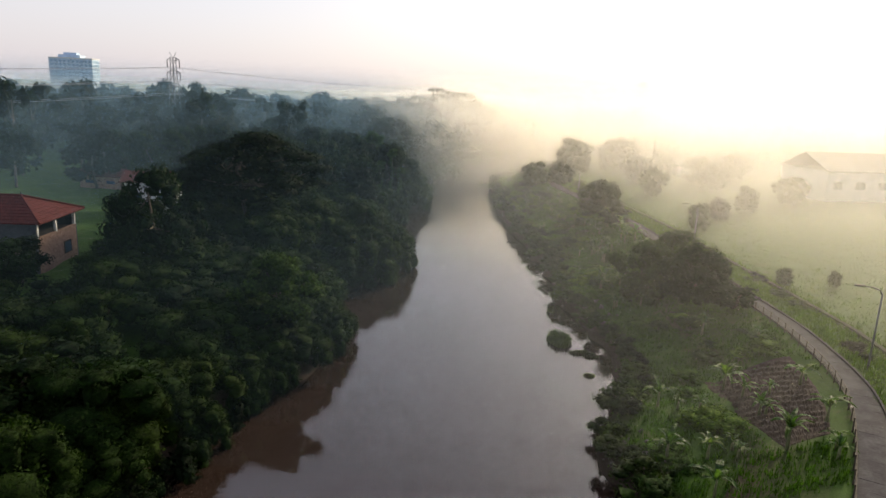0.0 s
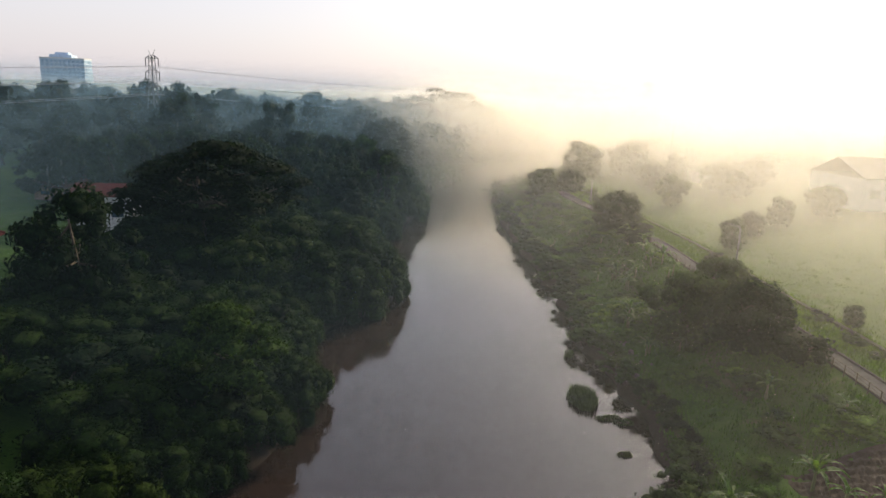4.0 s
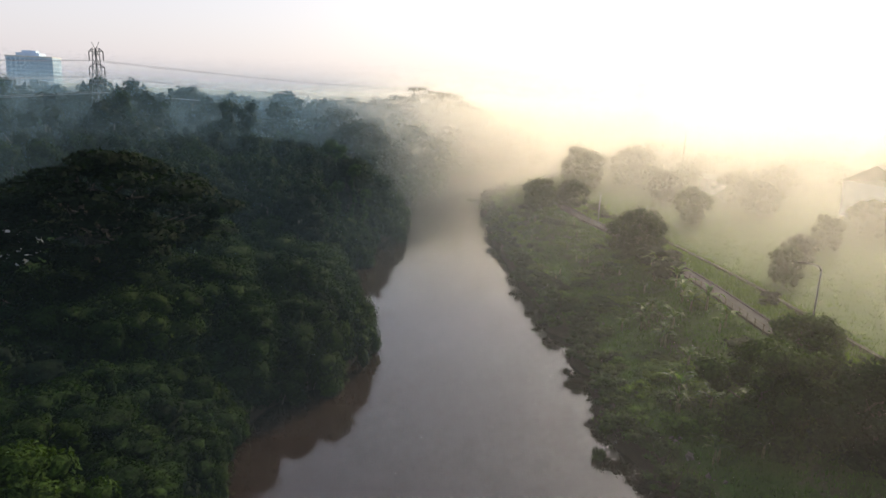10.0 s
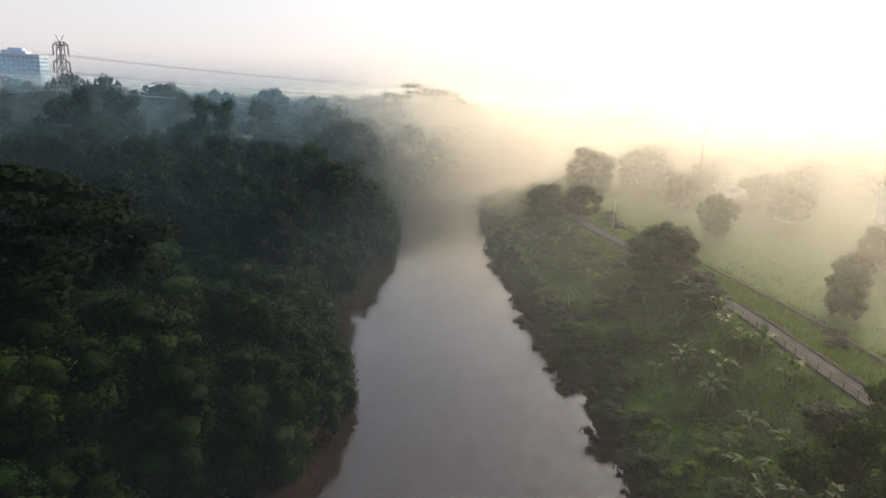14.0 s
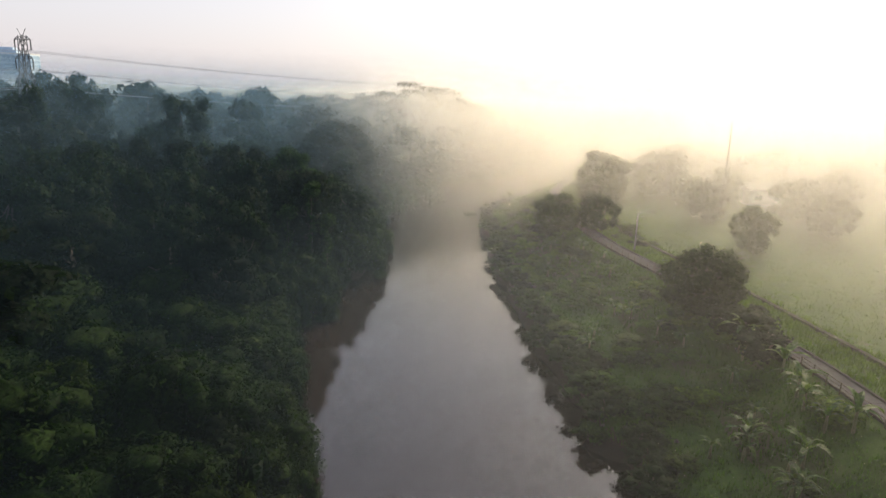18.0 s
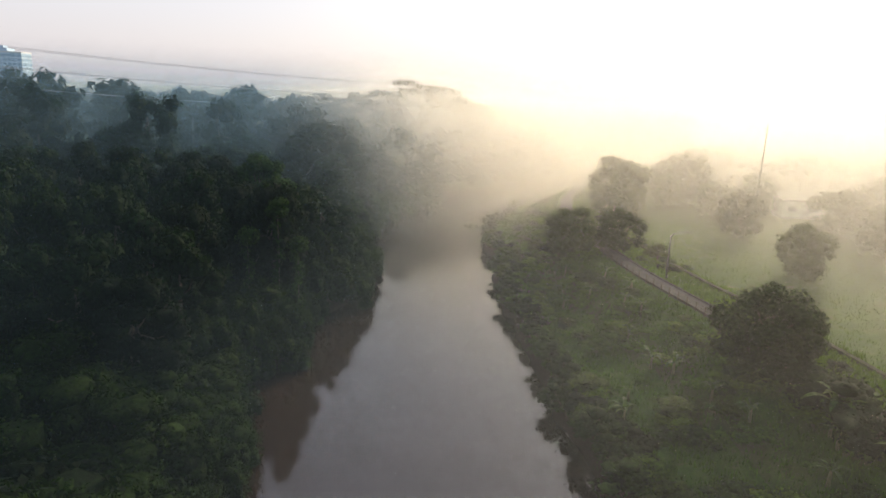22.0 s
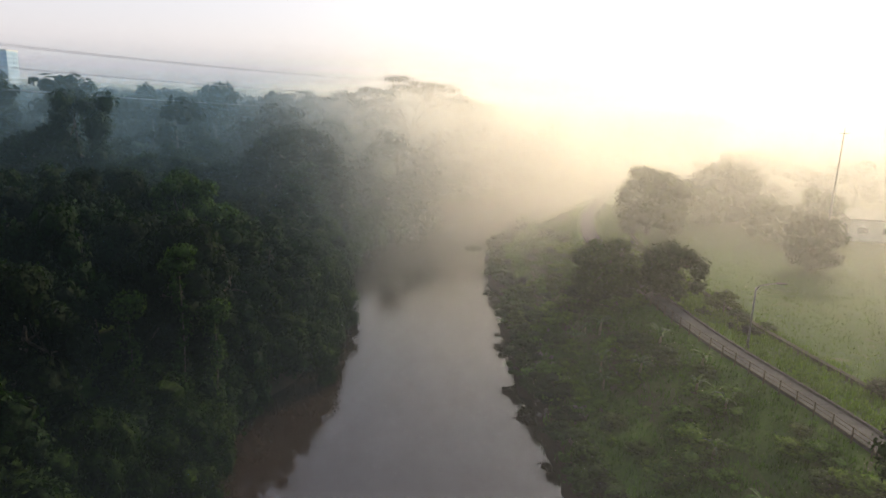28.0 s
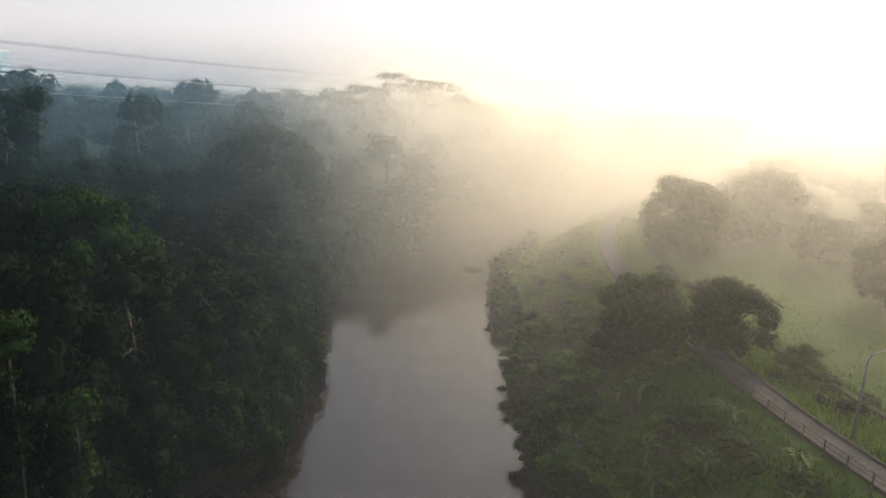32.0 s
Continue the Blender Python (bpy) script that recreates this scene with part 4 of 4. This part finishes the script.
def edge_mounds():
    r = np.random.default_rng(78)
    for y in np.arange(24, 200, 1.9):
        if r.random() < 0.12:
            continue
        h = r.uniform(1.2, 2.7)
        plant(f"edge{r.integers(2)}", float(right_edge(y)) + r.uniform(0.2, 1.3), y, h, h * r.uniform(1.1, 1.7), group="east water edge", sink=0.15)


edge_mounds()


# grass blades and reeds
def tufts(name, pts, tall, mat, label, category, blades=5, spread=0.16):
    r = np.random.default_rng(len(pts))
    n = len(pts) * blades
    p = np.repeat(np.asarray(pts), blades, 0) + np.c_[r.normal(size=(n, 2)) * spread, np.zeros(n)]
    h = r.uniform(*tall, n)
    a = r.uniform(0, 2 * np.pi, n)
    lean = r.uniform(0.1, 0.6, n) * h
    side = np.c_[-np.sin(a), np.cos(a), 0 * a] * (0.035 + 0.03 * h)[:, None]
    tip = p + np.c_[np.cos(a) * lean, np.sin(a) * lean, h]
    low = p - (0, 0, 0.05)
    v = np.stack([low - side, low + side, tip], 1).reshape(-1, 3)
    f = np.arange(3 * n).reshape(-1, 3)
    ob = new(name, mesh_of(name, v, f, mat))
    return tagged(ob, label, category, kind="stuff")


grng = np.random.default_rng(21)
pts = []
for i in range(15000):
    y = grng.uniform(28, 195)
    a, b = float(right_edge(y)) + 0.6, float(path_x(y)) - 1.5
    x = grng.uniform(a, b)
    if 21.5 < x < 28.5 and 33 < y < 46:
        continue
    pts.append((x, y))
pts = np.array(pts)
tufts("terrace_grass", np.c_[pts, height(pts[:, 0], pts[:, 1])], (0.12, 0.42), GRASS, "rough green grass on the river terrace", "grass", 6)
gy = grng.uniform(30, 195, 9000)
gx = path_x(gy) + grng.uniform(1.2, 7.0, 9000)
tufts("verge_grass", np.c_[gx, gy, height(gx, gy)], (0.2, 0.6), GRASS, "rough green grass beside the footpath", "grass", 5)
gy = grng.uniform(40, 190, 12000)
gx = path_x(gy) + 7.5 + 45 * grng.random(12000) ** 1.5
tufts("field_grass", np.c_[gx, gy, height(gx, gy)], (0.08, 0.25), GRASS, "short grass of the misty field", "grass", 4, 0.3)


def reed_islet(x, y, rx, ry, tall, label):
    r = np.random.default_rng(int(x * 10 + y * 7))
    n = int(220 * max(rx, 0.4) * max(ry, 0.4)) + 30
    a, q = r.uniform(0, 2 * np.pi, n), np.sqrt(r.random(n))
    px, py = rx * q * np.cos(a), ry * q * np.sin(a)
    g = thing("reed_islet", label, "reeds", pose(x, y, 0.0))
    s = Soup()
    k = 14
    ring = [(rx * 0.95 * math.cos(2 * np.pi * i / k), ry * 0.95 * math.sin(2 * np.pi * i / k), -0.5) for i in range(k)]
    ring2 = [(p[0] * 0.8, p[1] * 0.8, 0.12 + 0.05 * math.sin(i * 2.1)) for i, p in enumerate(ring)]
    s.add(ring + ring2, [[i, (i + 1) % k, k + (i + 1) % k, k + i] for i in range(k)] + [[k + i for i in range(k)]])
    part_me("mound", s.mesh("mound", SOIL), g)
    h = tall * r.uniform(0.5, 1.1, n) * (1.05 - 0.5 * q)
    b = 4
    p = np.repeat(np.c_[px, py, 0 * px], b, 0) + np.c_[r.normal(size=(n * b, 2)) * 0.08, np.zeros(n * b)]
    hh = np.repeat(h, b) * r.uniform(0.7, 1.1, n * b)
    aa = r.uniform(0, 2 * np.pi, n * b)
    sd = np.c_[-np.sin(aa), np.cos(aa), 0 * aa] * 0.05
    tip = p + np.c_[np.cos(aa) * hh * 0.4, np.sin(aa) * hh * 0.4, hh]
    v = np.stack([p - sd, p + sd, tip], 1).reshape(-1, 3)
    part_me("blades", mesh_of("blades", v, np.arange(len(v)).reshape(-1, 3), REED), g)


reed_islet(13.0, 60.3, 1.1, 1.9, 1.2, "rounded islet of green reeds in the river")
reed_islet(14.5, 57.2, 1.0, 0.35, 0.5, "thin strip of reeds in the shallows")
reed_islet(15.4, 56.6, 0.7, 0.3, 0.5, "thin strip of reeds in the shallows")
reed_islet(14.3, 52.0, 0.4, 0.2, 0.35, "small tuft of weed in the shallows")
reed_islet(13.5, 69.5, 0.3, 0.25, 1.0, "small tuft of weed in the shallows")
reed_islet(-8.3, 62.0, 0.9, 0.7, 0.7, "small tuft of weed off the wooded bank")
reed_islet(11.4, 182.5, 1.2, 0.9, 0.5, "small muddy islet off the point")


# ---- buildings ----
def build_house():
    """Two storeys, plastered, under a hipped red tile roof; an open veranda above at the corner."""
    W, D, H = 9.0, 8.0, 5.6
    h = thing("house", "grey plastered two-storey house with a red tiled hip roof", "house", pose(-43.6, 64.6, 4.1, 0, 0, 4))
    t = 0.2
    for name, s, c in (("wall", (W, t, H), (0, -D / 2, H / 2)), ("wall", (W, t, H), (0, D / 2, H / 2)), ("wall", (t, D - t, H), (-W / 2 + t / 2, 0, H / 2))):
        part_me(name, box_me(name, s, PLASTER, c), h)
    x = W / 2 - t / 2
    part_me("wall", box_me("wall", (t, D - t, 4.0), BRICK, (x, 0, 2.0)), h, "raw brick lower wall")
    part_me("beam", box_me("beam", (t, D - t, 0.3), WHITE, (x, 0, H - 0.15)), h, "white beam")
    for y in (-D / 2 + 0.25, -0.2, D / 2 - 0.25):
        part_me("column", box_me("column", (0.25, 0.25, 1.4), WHITE, (x, y, 4.65)), h, "white column")
    part_me("floor", box_me("floor", (W - 0.4, D - 0.4, 0.15), CONCRETE, (0, 0, 3.8)), h)
    for y in (1.8,):
        w = part_me("window", box_me("window", (0.06, 1.3, 1.1), GLASS, (W / 2 + 0.02, y, 1.9)), h)
        part_me("frame", Soup().box((W / 2 + 0.03, y, 2.5), (0.1, 1.5, 0.1)).box((W / 2 + 0.03, y, 1.3), (0.1, 1.5, 0.1)).box((W / 2 + 0.03, y - 0.7, 1.9), (0.1, 0.1, 1.1)).box((W / 2 + 0.03, y + 0.7, 1.9), (0.1, 0.1, 1.1)).mesh("frame", KERB), w)
    e = 0.7
    a, b, z, r = W / 2 + e, D / 2 + e, H + 0.02, 1.9
    k = 1.2
    v = [(-a, -b, z), (a, -b, z), (a, b, z), (-a, b, z), (-k, 0, z + r), (k, 0, z + r)]
    v += [(p[0], p[1], p[2] - 0.14) for p in v[:4]]
    f = [[0, 1, 5, 4], [1, 2, 5], [2, 3, 4, 5], [3, 0, 4], [9, 8, 7, 6], [0, 6, 7, 1], [1, 7, 8, 2], [2, 8, 9, 3], [3, 9, 6, 0]]
    roof = part_me("roof", Soup().add(v, f).mesh("roof", ROOF_RED), h, "red tiled hip roof")
    V = [np.array(p) for p in v]
    rows = Soup()
    for q in ((0, 1, 5, 4), (2, 3, 4, 5), (1, 2, 5, 5), (3, 0, 4, 4)):
        p = [V[i] for i in q]
        for i in range(1, 9):
            s = i / 9
            rows.tube([p[0] + (p[3] - p[0]) * s + (0, 0, 0.02), p[1] + (p[2] - p[1]) * s + (0, 0, 0.02)], [0.035, 0.035], 4)
    part_me("tile_course", rows.mesh("tile_course", ROOF_RED), roof)
    for i, j in ((0, 4), (1, 5), (2, 5), (3, 4), (4, 5)):
        part_me("ridge_tile", Soup().tube([V[i] + (0, 0, 0.05), V[j] + (0, 0, 0.08)], [0.11, 0.11], 7).mesh("ridge_tile", ROOF_RED), roof)
    part_me("finial", Soup().tube([(k, 0, z + r), (k, 0, z + r + 0.45)], [0.1, 0.04], 6).mesh("finial", KERB), roof)


build_house()


def shed(x, y, z, w, d, hgt, turn, wall, roof_mat, label, rise=1.2, doors=2):
    h = thing("shed", label, "building", pose(x, y, z, 0, 0, turn))
    for s, c in (((w, 0.2, hgt), (0, -d / 2, hgt / 2)), ((w, 0.2, hgt), (0, d / 2, hgt / 2)), ((0.2, d - 0.2, hgt), (-w / 2 + 0.1, 0, hgt / 2)), ((0.2, d - 0.2, hgt), (w / 2 - 0.1, 0, hgt / 2))):
        part_me("wall", box_me("wall", s, wall, c), h)
    a, b = w / 2 + 0.5, d / 2 + 0.6
    v = [(-a, -b, hgt), (a, -b, hgt), (a, 0, hgt + rise), (-a, 0, hgt + rise), (a, b, hgt), (-a, b, hgt)]
    v += [(p[0], p[1], p[2] + 0.12) for p in v]
    f = [[6, 7, 8, 9], [9, 8, 10, 11], [3, 2, 1, 0], [5, 4, 2, 3], [0, 1, 7, 6], [5, 11, 10, 4], [1, 2, 8, 7], [2, 4, 10, 8], [0, 6, 9, 3], [3, 9, 11, 5]]
    part_me("roof", Soup().add(v, f).mesh("roof", roof_mat), h)
    for i in range(doors):
        u = (i + 0.5) / doors * w - w / 2
        part_me("window", box_me("window", (w / doors * 0.4, 0.08, hgt * 0.25), GLASS, (u, -d / 2 - 0.12, hgt * 0.55)), h)


shed(-43, 97, 4.6, 7, 6, 4.6, 12, WHITE, ROOF_RED, "small white house among the trees")
shed(-60, 118, 4.6, 8, 6, 2.2, -8, BRICK, ROOF_RED, "low house with a faded red roof by the clearing", 1.8)
shed(97, 149, 4.6, 34, 14, 6.5, 12, WHITE, ROOF_GREY, "long white warehouse with a dark sheet roof", 3.5, 6)
shed(68, 178, 4.6, 10, 6, 3.2, -6, WHITE, ROOF_GREY, "low pale pavilion at the field edge", 1.0, 3)


def build_tower():
    t = thing("tower_block", "tall pale blue high-rise hazy in the distance", "high-rise", pose(-340, 620, 0, 0, 0, 10))
    W, D, H = 36.0, 20.0, 41.0
    part_me("body", box_me("body", (W, D, H + 8), TOWER_WALL, (0, 0, (H - 8) / 2)), t)
    part_me("crown", box_me("crown", (W * 0.5, D * 0.7, 3.2), TOWER_WALL, (-2, 0, H + 1.6)), t)
    part_me("plant_room", box_me("plant_room", (W * 0.3, D * 0.4, 2.0), TOWER_WALL, (-2, 0, H + 4.2)), t)
    part_me("parapet", box_me("parapet", (W + 0.6, D + 0.6, 0.8), WHITE, (0, 0, H + 0.2)), t)
    win = box_me("window", (2.0, 0.3, 1.9), GLASS_PALE)
    side = box_me("window", (0.3, 2.0, 1.9), GLASS_PALE)
    for i in range(11):
        z = H - 2.4 - i * 3.2
        for j in range(10):
            part_me("window", win, t, at=pose(-W / 2 + 2.4 + j * 3.55, -D / 2 - 0.05, z))
        for j in range(6):
            part_me("window", side, t, at=pose(W / 2 + 0.05, -D / 2 + 1.8 + j * 3.2, z))


build_tower()


def build_pylon(x, y, z0, H, turn, label, r=0.09):
    g = thing("pylon", label, "pylon", pose(x, y, z0, 0, 0, turn), group="power line")
    prof = [(0, 2.2), (0.3, 1.45), (0.55, 0.95), (0.8, 0.6), (0.95, 0.5)]

    def half(k):
        return float(np.interp(k, [p[0] for p in prof], [p[1] for p in prof]))

    for sx, sy in ((1, 1), (1, -1), (-1, 1), (-1, -1)):
        pts = [(sx * half(k), sy * half(k), k * H) for k in (0, 0.3, 0.55, 0.8, 0.95)]
        part_me("leg", Soup().tube(pts, [r * 1.3] * 5, 5).mesh("leg", STEEL), g)
    brace = Soup()
    ks = np.linspace(0, 0.95, 13)
    for a, b in zip(ks[:-1], ks[1:]):
        ha, hb = half(a), half(b)
        for s in (-1, 1):
            for p, q in (((-ha, s * ha, a * H), (hb, s * hb, b * H)), ((ha, s * ha, a * H), (-hb, s * hb, b * H)), ((s * ha, -ha, a * H), (s * hb, hb, b * H)), ((s * ha, ha, a * H), (s * hb, -hb, b * H))):
                brace.tube([p, q], [r * 0.7] * 2, 4)
    part_me("lattice", brace.mesh("lattice", STEEL), g)
    arms = []
    for k, w in ((0.66, 2.6), (0.79, 2.5), (0.92, 2.3)):
        for s in (-1, 1):
            a = Soup()
            for yy in (-0.4, 0.4):
                a.tube([(s * half(k), yy, k * H), (s * w, 0, k * H + 0.15)], [r] * 2, 4)
                a.tube([(s * half(k), yy, k * H + 0.9), (s * w, 0, k * H + 0.15)], [r] * 2, 4)
            arm = part_me("cross_arm", a.mesh("cross_arm", STEEL), g)
            part_me("insulator", Soup().tube([(s * w, 0, k * H + 0.1), (s * w, 0, k * H - 1.9)], [0.11, 0.11], 6).mesh("insulator", KERB), arm)
            arms.append((s * w, k * H - 1.9))
    for s in (-1, 1):
        part_me("earth_horn", Soup().tube([(s * 0.3, 0, 0.95 * H), (s * 1.2, 0, H)], [r, r], 4).mesh("earth_horn", STEEL), g)
    c, d = math.cos(radians(turn)), math.sin(radians(turn))
    return [np.array((x + u * c, y + u * d, z0 + v)) for u, v in arms]


P1 = build_pylon(-76.3, 189, 4.6, 27.2, -25, "steel lattice power pylon above the misty trees", 0.065)
P2 = build_pylon(60, 478, 4.6, 29, -25, "faint far steel lattice pylon in the haze", 0.022)
P3 = build_pylon(115, 400, 4.6, 33, -25, "faint far steel lattice pylon in the haze", 0.022)
P0 = [p + np.array((-150, -318, 0)) * 0.9 for p in P1]


def cable(a, b, sag, r=0.035):
    t = np.linspace(0, 1, 25)[:, None]
    pts = a + (b - a) * t
    pts[:, 2] -= (4 * sag * t * (1 - t))[:, 0]
    ob = new("power_cable", Soup().tube(pts, [r] * 25, 4).mesh("power_cable", WIRE))
    tagged(ob, "thin overhead power cable strung between pylons", "cable", group="power line cables")


for a, b in zip(P1, P3):
    cable(a, b, 5.0, 0.035)
for a, b in zip(P0, P1):
    cable(a, b, 5.5)


def build_mast(x, y, H):
    g = thing("mast", "thin tall steel mast standing in the misty field", "mast", pose(x, y, ground_z(x, y)))
    part_me("pole", Soup().tube([(0, 0, -0.2), (0, 0, H * 0.6), (0, 0, H)], [0.16, 0.1, 0.05], 6).mesh("pole", STEEL), g)
    part_me("cross_bar", box_me("cross_bar", (1.2, 0.08, 0.08), STEEL, (0, 0, H * 0.96)), g)


build_mast(52.5, 164, 15.5)


# ---- ploughed plot, rubble ----
def build_plot():
    r = np.random.default_rng(3)
    nx, ny = 54, 60
    u, v = np.meshgrid(np.linspace(0, 1, nx), np.linspace(0, 1, ny))
    y = 33.5 + 13 * v
    x = 21.8 + u * (path_x(y) - 2.4 - 21.8)
    ridge = 0.06 * np.sin((x * 0.5 + y * 0.87) * 7.5)
    edge = np.minimum(np.minimum(u, 1 - u), np.minimum(v, 1 - v))
    z = height(x, y) + (0.1 + ridge + r.normal(size=x.shape) * 0.035) * np.clip(edge * 12, 0, 1) - 0.12 * (edge < 0.015)
    vv = np.stack([x, y, z], -1).reshape(-1, 3)
    i = (np.arange(ny - 1)[:, None] * nx + np.arange(nx - 1)).ravel()
    ob = new("ploughed_plot", mesh_of("ploughed_plot", vv, np.stack([i, i + 1, i + 1 + nx, i + nx], 1), SOIL))
    tagged(ob, "dark ploughed garden plot with ridged soil", "plot", kind="structure")


build_plot()


def build_rubble():
    r = np.random.default_rng(4)
    bank = thing("rubble_bank", "loose grey rubble stones on the eroded bank", "stones")
    base = np.array([(0, 0, 0.5), (0.5, 0.1, 0.1), (0.05, 0.55, 0.15), (-0.5, 0.05, 0.1), (0, -0.5, 0.05), (0.1, 0, -0.45)])
    f = [[0, 1, 2], [0, 2, 3], [0, 3, 4], [0, 4, 1], [5, 2, 1], [5, 3, 2], [5, 4, 3], [5, 1, 4]]
    stones = [Soup().add(base * r.uniform(0.7, 1.3, base.shape), f).mesh("stone", STONE) for _ in range(4)]
    for y0, y1, n in ((33, 40, 22), (62, 72, 30), (126, 150, 120), (92, 100, 25)):
        for i in range(n):
            y = r.uniform(y0, y1)
            x = float(right_edge(y)) + r.uniform(0.1, 3.2)
            s = r.uniform(0.15, 0.55)
            part_me("stone", stones[i % 4], bank, at=pose(x, y, ground_z(x, y) + 0.12 * s, r.uniform(0, 40), 0, r.uniform(0, 360)) @ Matrix.Diagonal((s, s, s, 1)))


build_rubble()


# ---- low morning mist ----
def mist(y, top, mat, opening):
    half = 0.75 * y + 40
    xs = np.linspace(-half, half, 81)
    zs = np.concatenate([[0.2, 6.0, 12.0], np.linspace(18.6, top, 4)])
    gx, gz = np.meshgrid(xs, zs)
    gy = y + 1.2 * np.sin(gx * 0.05 + y)
    v = np.stack([gx, gy, gz], -1).reshape(-1, 3)
    f = []
    for j in range(len(zs) - 1):
        for i in range(80):
            if opening and j > 2 and abs((xs[i] + xs[i + 1]) / 2 - 0.9 - 0.05 * y) < 7.5:
                continue
            f.append([j * 81 + i, j * 81 + i + 1, j * 81 + i + 82, j * 81 + i + 81])
    ob = new("mist_veil", mesh_of("mist_veil", v, f, mat, True))
    tagged(ob, "thin veil of low morning mist over the valley", "mist", kind="stuff")


for first, last, step, opening, west_tint, soft, rise in (
        (34, 112, 6, True, MIST_WEST_TINT, MIST_SOFT, 0.04), (112, 264, 6, False, MIST_WEST_TINT, MIST_SOFT, 0.05),
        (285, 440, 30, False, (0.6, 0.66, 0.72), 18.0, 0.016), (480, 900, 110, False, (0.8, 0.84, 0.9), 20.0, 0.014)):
    veil = mist_mat(min(step, 20), opening, west_tint, soft, rise, last < 280)
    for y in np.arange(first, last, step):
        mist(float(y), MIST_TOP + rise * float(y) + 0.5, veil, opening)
scene.cycles.transparent_max_bounces = 96
